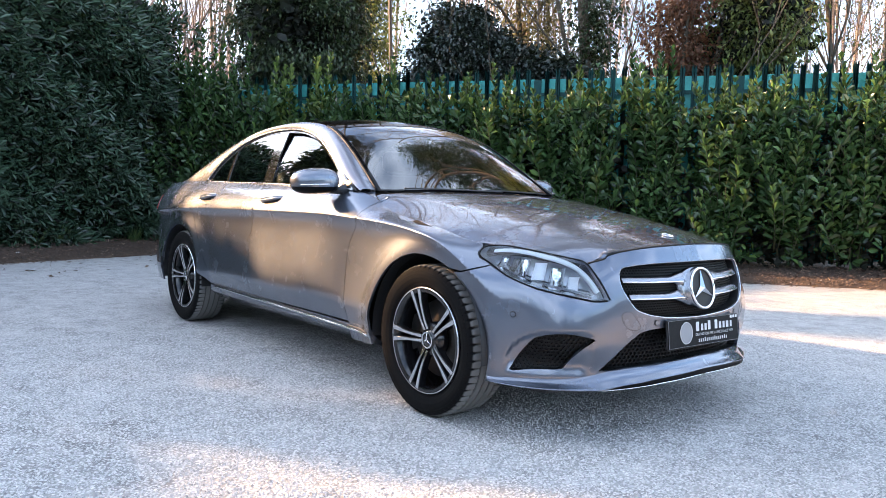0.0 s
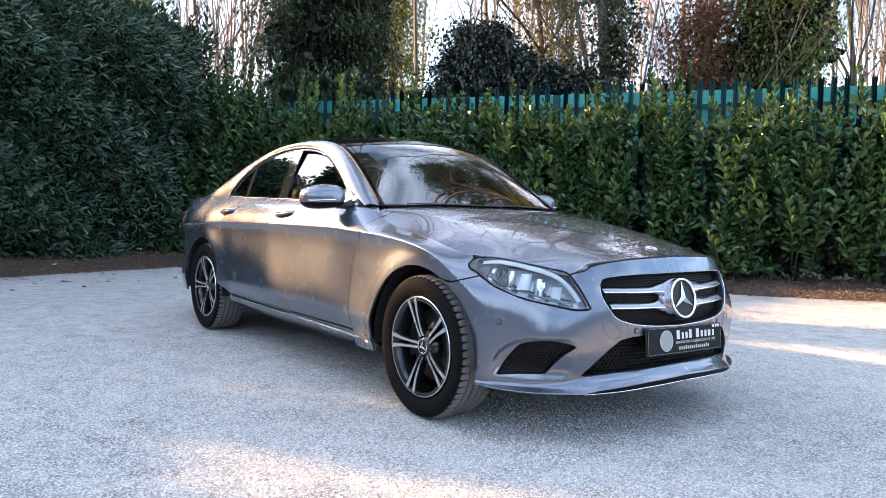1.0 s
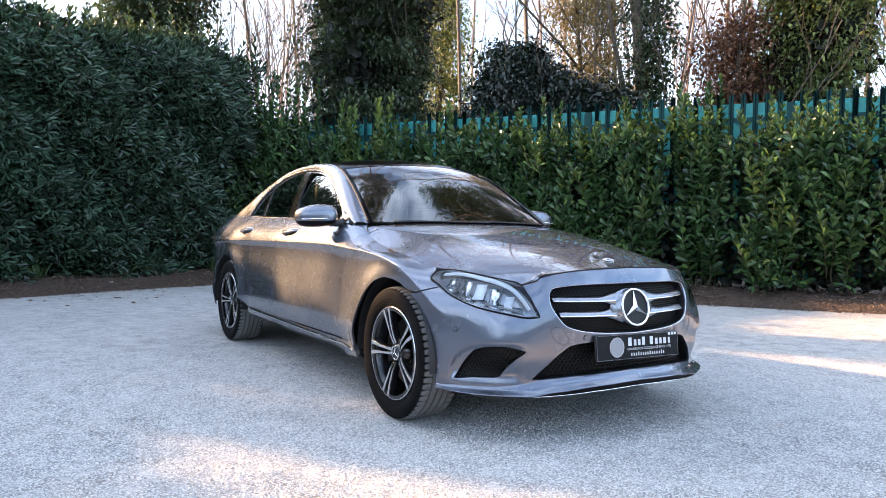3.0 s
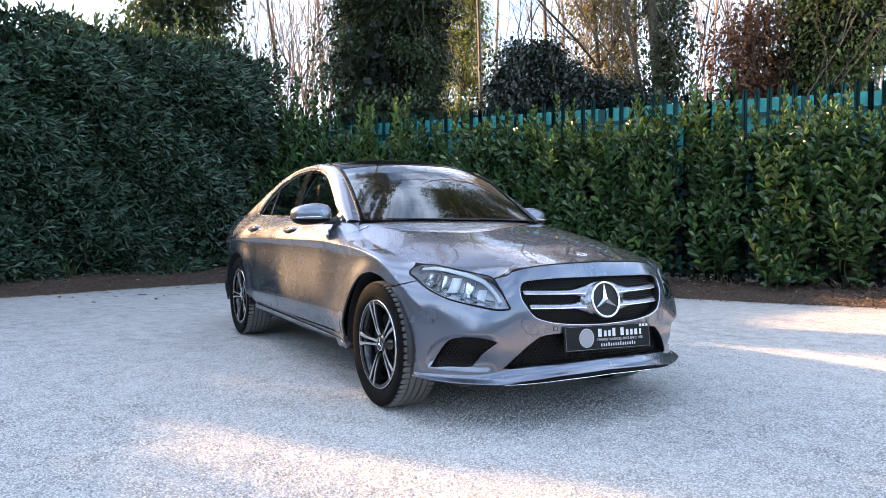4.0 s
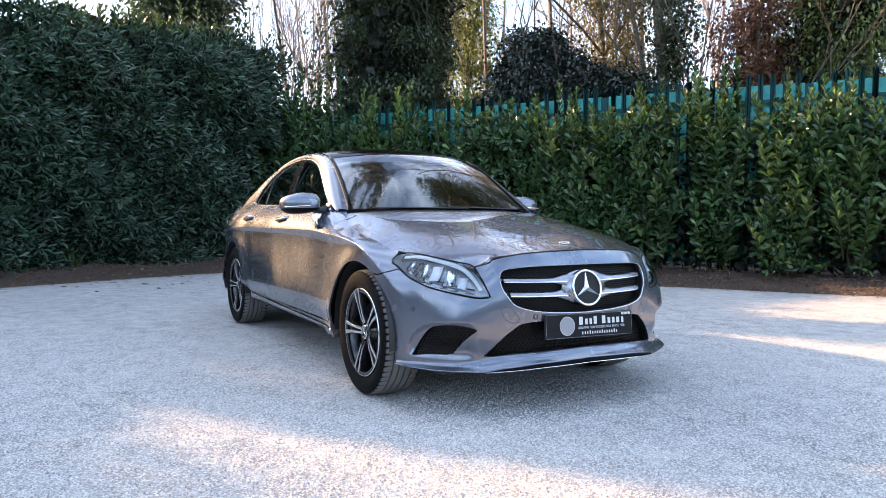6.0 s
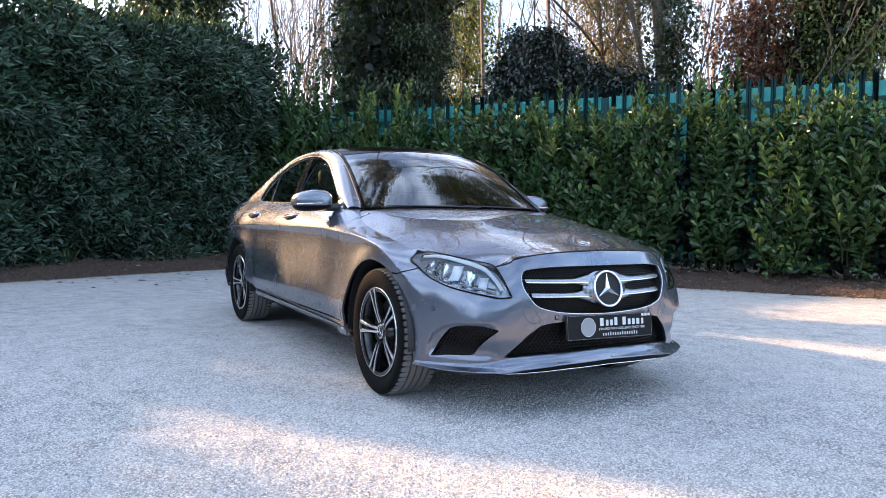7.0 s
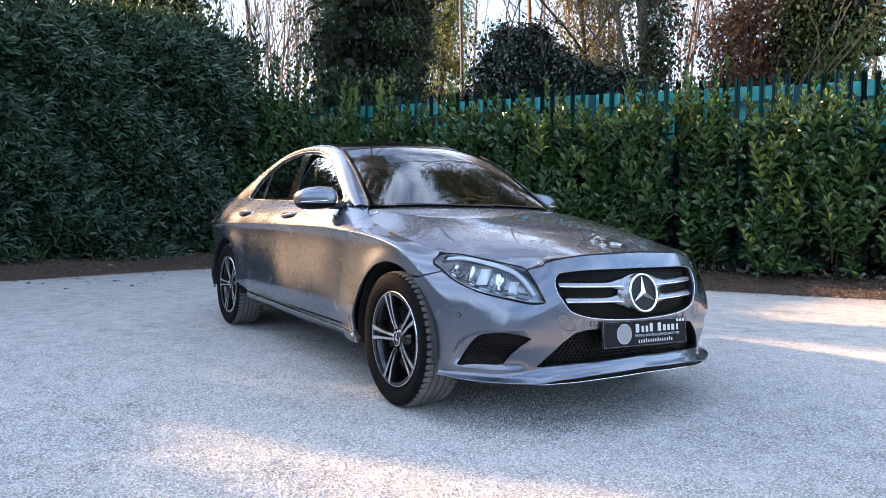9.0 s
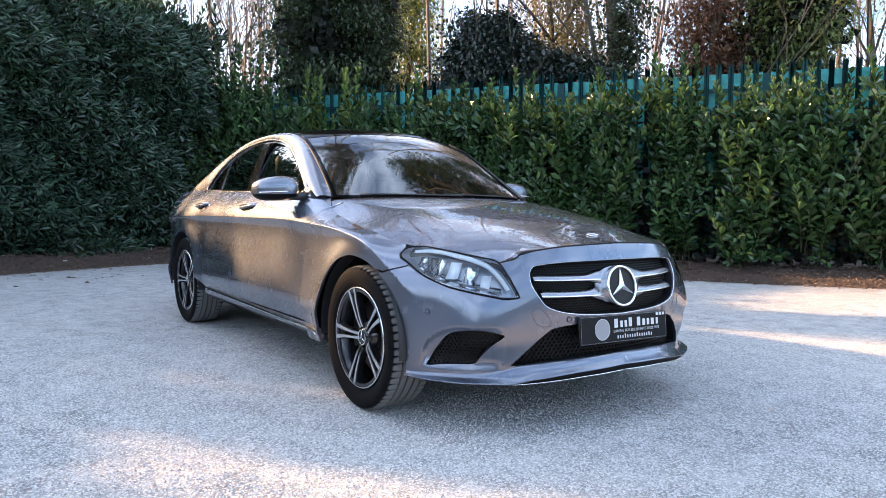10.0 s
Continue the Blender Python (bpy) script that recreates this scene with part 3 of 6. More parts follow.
def build_trees():
    rng = np.random.default_rng(5)
    ever = "dark ivy-clad evergreen tree behind the fence"
    build_tree("evergreen_tree", at_a(-5.6, 8.5), 6.5, rng, column(rng, 2.6, 6.6, 1.2, 8, 0.25), MAT_IVY, 90000, ever, 0.5, 0.085, 0.12, dense_crown=True, wide=0.42)
    build_tree("ivy_tree", at_a(-7.0, 14.0), 12.0, rng, column(rng, 2.4, 9, 0.8, 8, 0.25), MAT_IVY_LIT, 22000, "slim ivy-covered tree with sun put into its leaf colour", 0.35, 0.09, 0.09)
    low = [((A_DIR * d + A_OUT * 0.1 + np.array([0, 0, z])).tolist(), (r, r, r)) for d, z, r in ((-0.45, 2.75, 0.5), (0.5, 2.95, 0.55), (1.0, 2.8, 0.55), (1.5, 2.7, 0.5), (-0.9, 2.5, 0.4), (0.0, 3.35, 0.6))]
    build_tree("holly_bush", at_a(-2.78, 8.1), 3.6, rng, column(rng, 2.4, 3.45, 0.62, 4, 0.12) + low, MAT_HOLLY, 56000, "dark rounded holly bush behind the fence", 0.7, 0.07, 0.07, dense_crown=True)
    build_tree("ivy_tree", at_a(-0.78, 9.3), 14.0, rng, column(rng, 2.4, 7, 0.30, 9, 0.10), MAT_IVY, 11000, "ivy-hung tree with tangled twigs", 0.75, 0.08, 0.11, 4, 5)
    build_tree("olive_tree", at_a(-1.95, 10.6), 8.0, rng, column(rng, 2.6, 7, 0.72, 7, 0.3), MAT_OLIVE, 24000, "sunlit olive-green tree with tangled twigs", 0.8, 0.062, 0.07, 4, 5)
    build_tree("russet_tree", at_a(0.75, 8.1), 4.4, rng, column(rng, 2.3, 3.9, 0.44, 5, 0.15), MAT_RUSSET, 9000, "small tree with dry russet leaves", 0.7, 0.07, 0.05)
    high = [((A_DIR * rng.uniform(-2.0, 0.5) + A_OUT * 1.3 + np.array([0, 0, z])).tolist(), (1.3, 1.3, 1.1)) for z in np.linspace(6.3, 17, 14)]
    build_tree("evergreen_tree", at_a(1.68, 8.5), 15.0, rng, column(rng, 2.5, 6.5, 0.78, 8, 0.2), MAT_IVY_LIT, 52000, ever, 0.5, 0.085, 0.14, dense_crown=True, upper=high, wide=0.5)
    build_tree("olive_tree", at_a(4.0, 10.4), 9.0, rng, column(rng, 2.0, 8, 1.0, 6, 0.7), MAT_OLIVE, 6000, "sunlit olive-green tree behind the fence", 0.7, 0.06, 0.09, 4, 4)
    build_tree("evergreen_tree", at_a(9.0, 12.4), 9.0, rng, column(rng, 2.0, 8, 1.3, 6, 0.5), MAT_IVY, 30000, ever, 0.7, 0.09, 0.15)
    build_tree("conifer", at_b(4.9, 11.2), 7.0, rng, column(rng, 3.0, 6.4, 0.9, 5, 0.3), MAT_IVY, 26000, "dark evergreen behind the tall hedge", 0.5, 0.11, 0.14)
    bare = "bare winter tree with thin upright branches"
    for u, n, h in ((-9.6, 10.5, 10), (-8.7, 12.5, 12), (-10.6, 13, 12), (-7.9, 15, 14), (-5.4, 12, 17), (-3.4, 11.2, 18), (-2.2, 13.5, 17), (0.2, 13, 15), (2.8, 12.5, 15), (5.2, 13.5, 14), (-12.0, 15, 12), (3.3, 10.0, 10), (8.5, 12, 12)):
        build_tree("bare_tree", at_a(u, n), h, rng, None, None, 0, bare, 0.6, 0.1, 0.06, 4, 4, wood=MAT_TWIG, group="bare trees")
    # tall, finely twigged trees that stand against the sky in the windscreen
    for u, n, h in ((-5.4, 9.7, 27), (-7.2, 9.9, 29)):
        blobs = [(tuple(A_DIR * rng.uniform(-2.2, 1.3) + A_OUT * rng.normal(0, 0.6) + np.array([0, 0, z])), (1.15, 1.15, 0.9)) for z in np.linspace(18.5, 31, 18)]
        build_tree("half_bare_tree", at_a(u, n), h * 0.8, rng, blobs, MAT_HOLLY, 9000, "tall half-bare tree with a dense head of fine twigs", 0.75, 0.16, 0.10, 5, 4, wood=MAT_TRUNK, group="bare trees")
    # slim trees behind the tall hedge, unseen, added to cast branch shadows
    for u, n, h in ((-2.75, 9.9, 8.6), (-1.7, 10.1, 8.0), (-2.2, 10.4, 8.2)):
        build_tree("bare_tree", at_b(u, n), h * 0.58, rng, None, None, 0, bare, 0.6, 0.1, 0.075, 3, 5, wood=MAT_TWIG, group="bare trees")
    for k in range(50):
        u = -17 + 0.72 * k + rng.uniform(-0.6, 0.6)
        build_tree("far_tree", at_a(u, rng.uniform(17, 27)), rng.uniform(9, 13), rng, None, None, 0, "far bare woodland tree, low sun put into its twig colour", 0.6, 0.1, 0.075, 3, 6, wood=MAT_FAR_TWIG, group="far woodland")
    # thicket of twigs and saplings behind the fence
    for u, n in ((-8.6, 8.3), (-9.3, 8.8), (-7.9, 8.0), (-8.2, 9.0), (-9.8, 9.6), (-10.3, 10.5), (-9.0, 10.0), (-8.8, 11.0), (-7.7, 9.8), (-0.4, 8.6), (-1.5, 9.2), (0.9, 8.5), (2.9, 8.6), (3.8, 9.2)):
        build_tree("sapling", at_a(u, n), rng.uniform(3.8, 6.0), rng, None, None, 0, "thin bare sapling with tangled twigs", 0.8, 0.1, 0.03, 3, 5, wood=MAT_TWIG, group="saplings")
    # added out of view, to shade the gravel between two sunny bands
    build_tree("evergreen_tree", at_b(0.12, 9.7), 4.4, rng, column(rng, 3.2, 4.5, 0.3, 4, 0.06), MAT_IVY, 9000, "unseen slim dark evergreen added behind the tall hedge to block sun", 0.4, 0.07, 0.06, 2, 3)
    for k in range(9):
        build_tree("bare_tree", at_a(-12.5 + 0.55 * k + rng.uniform(-0.3, 0.3), rng.uniform(11, 16)), rng.uniform(6, 9), rng, None, None, 0, bare, 0.6, 0.1, 0.045, 3, 5, wood=MAT_TWIG, group="bare trees")
    # unseen loose shrub added past the end of the tall hedge, to dapple sun
    blobs = [(tuple(B_DIR * rng.uniform(-0.45, 0.3) + B_OUT * rng.normal(0, 0.2) + np.array([0, 0, rng.uniform(3.1, 4.0)])), (0.25, 0.25, 0.2)) for _ in range(26)]
    build_tree("evergreen_bush", at_b(-4.55, 9.3), 4.4, rng, blobs, MAT_IVY, 700, "unseen tall loose evergreen bush added to dapple the sun", 0.7, 0.11, 0.05, 2, 5)
    for k in range(14):
        build_tree("far_tree", at_a(-4.5 + 0.95 * k + rng.uniform(-0.4, 0.4), rng.uniform(14, 17)), rng.uniform(7, 10), rng, None, None, 0, "far bare woodland tree, low sun put into its twig colour", 0.8, 0.1, 0.055, 3, 6, wood=MAT_FAR_TWIG, group="far woodland")
    # unseen evergreens added here to keep the sun off the nearest gravel
    for u in (-4.85, -5.6, -6.3):
        build_tree("evergreen_tree", at_b(u, 9.4), 3.6, rng, column(rng, 1.0, 3.6, 0.42, 6, 0.06), MAT_IVY, 5000, "unseen slim dark evergreen added past the hedge's end for shade", 0.3, 0.2, 0.08, 1, 3, group="trees round the yard")
    # unseen tall row added past the end of the hedge, to shade the yard
    for k in range(9):
        u = -6.9 - 1.35 * k
        build_tree("evergreen_tree", at_b(u, 10.2), 8.0, rng, column(rng, 1.0, 9.0, 1.25, 7, 0.3), MAT_IVY, 4500, "unseen dark evergreen tree added at the edge of the yard", 0.5, 0.36, 0.16, 1, 3, group="trees round the yard")
    # unseen crowns added behind the tall hedge to break the sun
    for u in (0.36, 0.48):
        build_tree("evergreen_tree", at_b(u, 9.4), 5.0, rng, column(rng, 4.6, 5.3, 0.22, 4, 0.04), MAT_IVY, 2000, "unseen slim dark evergreen added behind the tall hedge to block sun", 0.3, 0.18, 0.06, 1, 3, group="trees round the yard")
    # unseen dark trees added behind the viewer, on the yard's open side, for reflections
    for k in range(13):
        a = radians(-98 + 9.5 * k)
        r = 15.0 + rng.uniform(-0.8, 0.8)
        build_tree("evergreen_tree", np.array([2.0 + r * math.cos(a), -1.0 + r * math.sin(a), 0]), 5.0, rng, column(rng, 0.8, 1.7 + rng.uniform(-0.4, 1.2), 1.4, 5, 0.3), MAT_IVY, 4500, "unseen dark evergreen tree added at the edge of the yard", 0.5, 0.34, 0.14, 1, 3, group="trees round the yard")


build_trees()


def build_litter():
    """Small things at the foot of the tall hedge."""
    rng = np.random.default_rng(41)
    for u, n, s in ((2.28, 8.55, 0.045), (2.04, 8.05, 0.028)):
        bm = bmesh.new()
        bmesh.ops.create_grid(bm, x_segments=4, y_segments=4, size=s)
        for v in bm.verts:
            v.co.z = rng.uniform(0, 0.6) * s
            v.co.x += rng.normal(0, 0.15) * s
        bm.transform(Matrix.Translation(Vector(at_b(u, n, 0.13 if n > 8.3 else 0.09))))
        scrap = part("paper_scrap", bm, MAT_PAPER, None, "crumpled scrap of white paper on the bark")
        tagged(scrap, category="litter")
    for u, n in ((2.5, 8.42), (2.85, 8.40), (4.0, 8.35), (1.2, 8.45), (-0.4, 8.4)):
        k = 40
        phi = rng.uniform(0, 6.3, k)
        r = rng.uniform(0, 0.06, k)
        p = np.array(at_b(u, n, 0.10)) + np.stack([r * np.cos(phi), r * np.sin(phi), 0 * r], 1)
        tuft = leaves_ob("grass_tuft", p, np.stack([0.5 * np.cos(phi), 0.5 * np.sin(phi), np.full(k, 1.0)], 1), rng.uniform(0.18, 0.42, k), 0.05, MAT_GRASS, rng, None, "tuft of grass at the foot of the hedge", True, "")
        tagged(tuft, category="grass")
    k = 240
    u, n = rng.uniform(-4, 5, k), 7.75 - 1.6 * rng.random(k) ** 2.2
    p = np.stack([at_b(a, b, 0.006) for a, b in zip(u, n)])
    litter = leaves_ob("leaf_litter", p, rng.normal(0, 1, (k, 3)) * [1, 1, 0.15], rng.uniform(0.02, 0.09, k), 0.35, MAT_CHIP, rng, None, "dry leaves and twigs on the gravel", True)
    tagged(litter, category="leaf litter")


build_litter()
# ---- the car: its surfaces ----
# car axes: x ahead from the front axle, y to its left, z up from the ground
def pchip(xs, ys):
    """A smooth curve through points that does not overshoot."""
    xs, ys = np.asarray(xs, float), np.asarray(ys, float)
    h, d = np.diff(xs), np.diff(ys) / np.diff(xs)
    m = np.zeros(len(xs))
    m[0], m[-1] = d[0], d[-1]
    for i in range(1, len(xs) - 1):
        if d[i - 1] * d[i] > 0:
            w1, w2 = 2 * h[i] + h[i - 1], h[i] + 2 * h[i - 1]
            m[i] = (w1 + w2) / (w1 / d[i - 1] + w2 / d[i])

    def f(x):
        x = np.clip(np.asarray(x, float), xs[0], xs[-1])
        i = np.clip(np.searchsorted(xs, x) - 1, 0, len(xs) - 2)
        t = (x - xs[i]) / h[i]
        return (ys[i] * (1 + 2 * t) * (1 - t) ** 2 + m[i] * h[i] * t * (1 - t) ** 2 + ys[i + 1] * t * t * (3 - 2 * t) + m[i + 1] * h[i] * t * t * (t - 1))
    return f


def cubic(xs, ys):
    """A natural cubic spline."""
    xs, ys = np.asarray(xs, float), np.asarray(ys, float)
    n, h = len(xs), np.diff(xs)
    a, r = np.eye(n), np.zeros(n)
    for i in range(1, n - 1):
        a[i, i - 1:i + 2] = h[i - 1], 2 * (h[i - 1] + h[i]), h[i]
        r[i] = 6 * ((ys[i + 1] - ys[i]) / h[i] - (ys[i] - ys[i - 1]) / h[i - 1])
    m = np.linalg.solve(a, r)

    def f(x):
        x = np.asarray(x, float)
        i = np.clip(np.searchsorted(xs, x) - 1, 0, n - 2)
        p, q = xs[i + 1] - x, x - xs[i]
        return (m[i] * p ** 3 + m[i + 1] * q ** 3) / (6 * h[i]) + (ys[i] / h[i] - m[i] * h[i] / 6) * p + (ys[i + 1] / h[i] - m[i + 1] * h[i] / 6) * q
    return f


# half of the outline from above: nose, flank, tail
PLAN = np.array([(0.800, 0), (0.795, 0.13), (0.780, 0.26), (0.755, 0.36), (0.718, 0.45), (0.668, 0.54), (0.600, 0.64), (0.525, 0.715), (0.44, 0.768), (0.34, 0.808), (0.22, 0.838), (0.05, 0.858), (-0.4, 0.852), (-1.2, 0.845), (-2.2, 0.845), (-2.84, 0.852), (-3.3, 0.83), (-3.58, 0.775), (-3.76, 0.69), (-3.85, 0.55), (-3.88, 0.3), (-3.89, 0)])
ARC = np.concatenate([[0], np.cumsum(np.hypot(*np.diff(PLAN, axis=0).T))])
plan_x, plan_w = cubic(ARC, PLAN[:, 0]), cubic(ARC, PLAN[:, 1])
# along the outline: height of the shoulder line, height and inset of the upper edge
SECT = np.array([(0, 0.50, 0.768, 0.055), (2, 0.50, 0.760, 0.055), (4, 0.50, 0.735, 0.065), (5, 0.50, 0.700, 0.066), (6, 0.51, 0.722, 0.080), (8, 0.53, 0.747, 0.098), (9, 0.60, 0.752, 0.10), (10, 0.70, 0.760, 0.095), (11, 0.775, 0.80, 0.106), (12, 0.82, 0.866, 0.122), (12.125, 0.823, 0.893, 0.135), (12.275, 0.828, 0.935, 0.15), (12.45, 0.833, 0.962, 0.125), (12.7, 0.836, 0.968, 0.113), (13, 0.835, 0.975, 0.113), (14, 0.826, 0.995, 0.125), (14.6, 0.82, 1.005, 0.14), (15, 0.81, 1.01, 0.15), (16, 0.79, 1.005, 0.15), (17, 0.77, 0.99, 0.12), (18, 0.76, 0.98, 0.10), (21, 0.76, 0.98, 0.08)])
SECT_A = np.interp(SECT[:, 0], np.arange(len(ARC)), ARC)
def softened(f, lo, hi, width, start=None):
    """The same curve with its small kinks ironed out, from a start on."""
    x = np.arange(lo, hi, 0.002)
    y = f(x)
    k = np.exp(-0.5 * (np.arange(-100, 101) * 0.002 / width) ** 2)
    ys = np.convolve(np.pad(y, 100, "reflect", reflect_type="odd"), k / k.sum(), "valid")
    if start is not None:
        w = np.clip((x - start) / 0.2, 0, 1)
        ys = y + (ys - y) * w * w * (3 - 2 * w)
    return lambda q: np.interp(q, x, ys)


shoulder_z, top_z, top_in = [softened(pchip(SECT_A, SECT[:, i]), 0.0, ARC[-1] + 0.01, 0.05, 0.85) for i in (1, 2, 3)]
tuck_side = pchip([0, 0.018, 0.05, 0.09, 0.2, 0.32, 0.42, 0.46, 0.52, 0.58, 0.65], [0, 0.0090, 0.0165, 0.0185, 0.0135, 0.0045, -0.004, 0.003, 0.016, 0.028, 0.06])
tuck_nose = pchip([0, 0.1, 0.2, 0.27, 0.33, 0.5], [0, 0.003, 0.010, 0.012, 0.02, 0.05])
WHEEL_Z, ARCH_R, BASE = 0.325, 0.372, 2.84


ledge_z = pchip([0.40, 0.455, 0.54, 0.652, 0.736, 0.80, 0.872, 0.905, 0.93], [0.37, 0.398, 0.430, 0.449, 0.447, 0.432, 0.385, 0.300, 0.20])


def smooth01(t):
    t = np.clip(t, 0, 1)
    return t * t * (3 - 2 * t)


def body(s, z, inset=0.0):
    """The painted skin: s along the outline (+ right flank, - left), z up; gives car coordinates."""
    s, z = np.asarray(s, float), np.asarray(z, float)
    a = np.abs(s)
    x, w = plan_x(a), plan_w(a)
    e = 0.004
    tx, tw = plan_x(a + e) - plan_x(np.maximum(a - e, 0)), plan_w(a + e) - plan_w(np.maximum(a - e, 0))
    tw = np.where(a < e, 1.0, tw)
    tx = np.where(a < e, 0.0, tx)
    ln = np.hypot(tx, tw)
    nx, nw = tw / ln, -tx / ln
    zc, zt, ot = shoulder_z(a), top_z(a), top_in(a)
    b = np.clip((0.45 - x) / 0.30, 0, 1)
    b = b * b * (3 - 2 * b)
    t = np.clip((z - zc) / (zt - zc), 0, 1.2)
    d = np.maximum(zc - z, 0)
    o = ot * ((0.30 * b) * t + (1 - 0.30 * b) * t ** 2.1) + b * tuck_side(d) + (1 - b) * tuck_nose(d)
    for cx in (0.0, -BASE):
        r = np.hypot(x - cx, z - WHEEL_Z)
        o = o - 0.026 * np.exp(-((r - 0.38) / 0.075) ** 2) * np.clip((0.95 - z) / 0.2, 0, 1)
    # scooped faces under the bumper's ledges
    deep = 0.017 * smooth01((ledge_z(a) - z) / 0.028) * smooth01((z - 0.258) / 0.06) * smooth01((a - 0.55) / 0.06) * smooth01((0.915 - a) / 0.03)
    # fuller corner of the bumper, with a marked ledge over the corner intake
    o = o - 0.030 * np.exp(-((a - 0.66) / 0.15) ** 2) * smooth01((z - 0.27) / 0.11) * smooth01((0.62 - z) / 0.20)
    o = o + deep + inset
    return np.stack([x - nx * o, -np.sign(np.where(s == 0, 1, s)) * (w - nw * o), z], -1)


def s_at_x(x):
    """Place along the outline for a given x on the flank."""
    a = np.linspace(0.3, ARC[-1] - 0.5, 4000)
    return float(np.interp(-x, -plan_x(a), a))


# bonnet
bonnet_mid = softened(pchip([-0.62, -0.55, -0.25, 0, 0.2, 0.4, 0.608, 0.7, 0.76], [0.966, 0.962, 0.931, 0.897, 0.867, 0.833, 0.792, 0.776, 0.762]), -0.70, 0.80, 0.07)
_a = np.linspace(0.50, 1.84, 60)
_e = body(_a, top_z(_a) - 0.002)[::-1]
EDGE = np.concatenate([[(-0.665, -0.645, 0.958), (-0.625, -0.672, 0.938), (-0.56, -0.697, 0.912)], _e[_e[:, 0] > -0.5], [(0.80, -0.30, 0.70)]])
edge_y, edge_z = pchip(EDGE[:, 0], -EDGE[:, 1]), pchip(EDGE[:, 0], EDGE[:, 2])


edge_soft, edge_wide = softened(edge_z, -0.70, 0.82, 0.09), softened(edge_y, -0.70, 0.82, 0.07)


# crease that runs from the corner of the grille to the foot of the screen pillar
ridge_y = cubic([-0.66, -0.30, 0.0, 0.30, 0.50, 0.68], [0.628, 0.578, 0.540, 0.502, 0.475, 0.445])
ridge_drop = softened(pchip([-0.70, -0.3, 0.0, 0.3, 0.5, 0.62, 0.8], [0.018, 0.022, 0.028, 0.034, 0.042, 0.052, 0.060]), -0.70, 0.82, 0.07)


def bonnet(x, y):
    x, y = np.asarray(x, float), np.asarray(y, float)
    w = np.abs(y)
    zm, yr, dr = bonnet_mid(x), ridge_y(x), ridge_drop(x)
    r = w / yr
    top = zm - dr * np.where(r < 1, r ** 3, 3 * r - 2)
    ye, ze, zr = edge_wide(x), edge_soft(x), zm - dr
    k = (w - yr) / np.maximum(ye - yr, 0.03)
    side = zr - (zr - ze) * (0.86 * k + 0.14 * k * np.abs(k))
    z = 0.5 * (top + side - np.sqrt((top - side) ** 2 + 0.0035 ** 2))
    q, fade = w / ye, smooth01((0.715 - x) / 0.085)
    z = top + (z - top + (edge_z(x) - ze) * smooth01((q - 0.86) / 0.14)) * fade
    return np.stack([x, y, z], -1)


# greenhouse: flank of the cabin, and the upper edge that the screens and the roof share
def cabin(x, z, side=1, inset=0.0):
    x, z = np.asarray(x, float), np.asarray(z, float)
    a = np.interp(-x, -plan_x(np.linspace(0.3, 5.2, 600)), np.linspace(0.3, 5.2, 600))
    wb = plan_w(a) - top_in(np.maximum(a, 1.85))
    h = z - 0.98
    w = wb - 0.36 * h - 0.30 * h * np.abs(h)
    return np.stack([x, -side * (w - inset), z], -1)


RAIL_T = [0, 0.1, 0.2, 0.3, 0.4, 0.5, 0.62, 0.75, 0.88, 1.0]
rail_x = cubic(RAIL_T, [-0.655, -0.87, -1.09, -1.30, -1.55, -1.85, -2.2, -2.6, -2.95, -3.27])
rail_w = cubic(RAIL_T, [0.645, 0.607, 0.575, 0.553, 0.546, 0.546, 0.55, 0.562, 0.60, 0.64])
rail_z = cubic(RAIL_T, [0.958, 1.10, 1.235, 1.325, 1.365, 1.370, 1.345, 1.262, 1.14, 1.02])


def screen(v, q):
    """Windscreen: v from its foot to its head, q across (-1 right, 1 left)."""
    v, q = np.asarray(v, float), np.asarray(q, float)
    t = 0.3 * v
    k = 1 - np.abs(q) ** 2.2
    x = rail_x(t) + (0.115 + 0.02 * v) * k
    z = rail_z(t) + (0.006 + 0.034 * v) * k + 0.012 * np.sin(np.pi * v) * k
    return np.stack([x, q * rail_w(t), z], -1)


def roof(t, q):
    """Roof and rear screen: t along the rail from 0.3 to 1."""
    t, q = np.asarray(t, float), np.asarray(q, float)
    k = 1 - np.abs(q) ** 2.2
    f = np.clip((t - 0.3) / 0.7, 0, 1)
    x = rail_x(t) + 0.135 * k * (1 - f) ** 2 - 0.06 * k * f ** 2
    return np.stack([x, q * rail_w(t), rail_z(t) + (0.040 + 0.02 * f * (1 - f)) * k], -1)


from mathutils.geometry import delaunay_2d_cdt


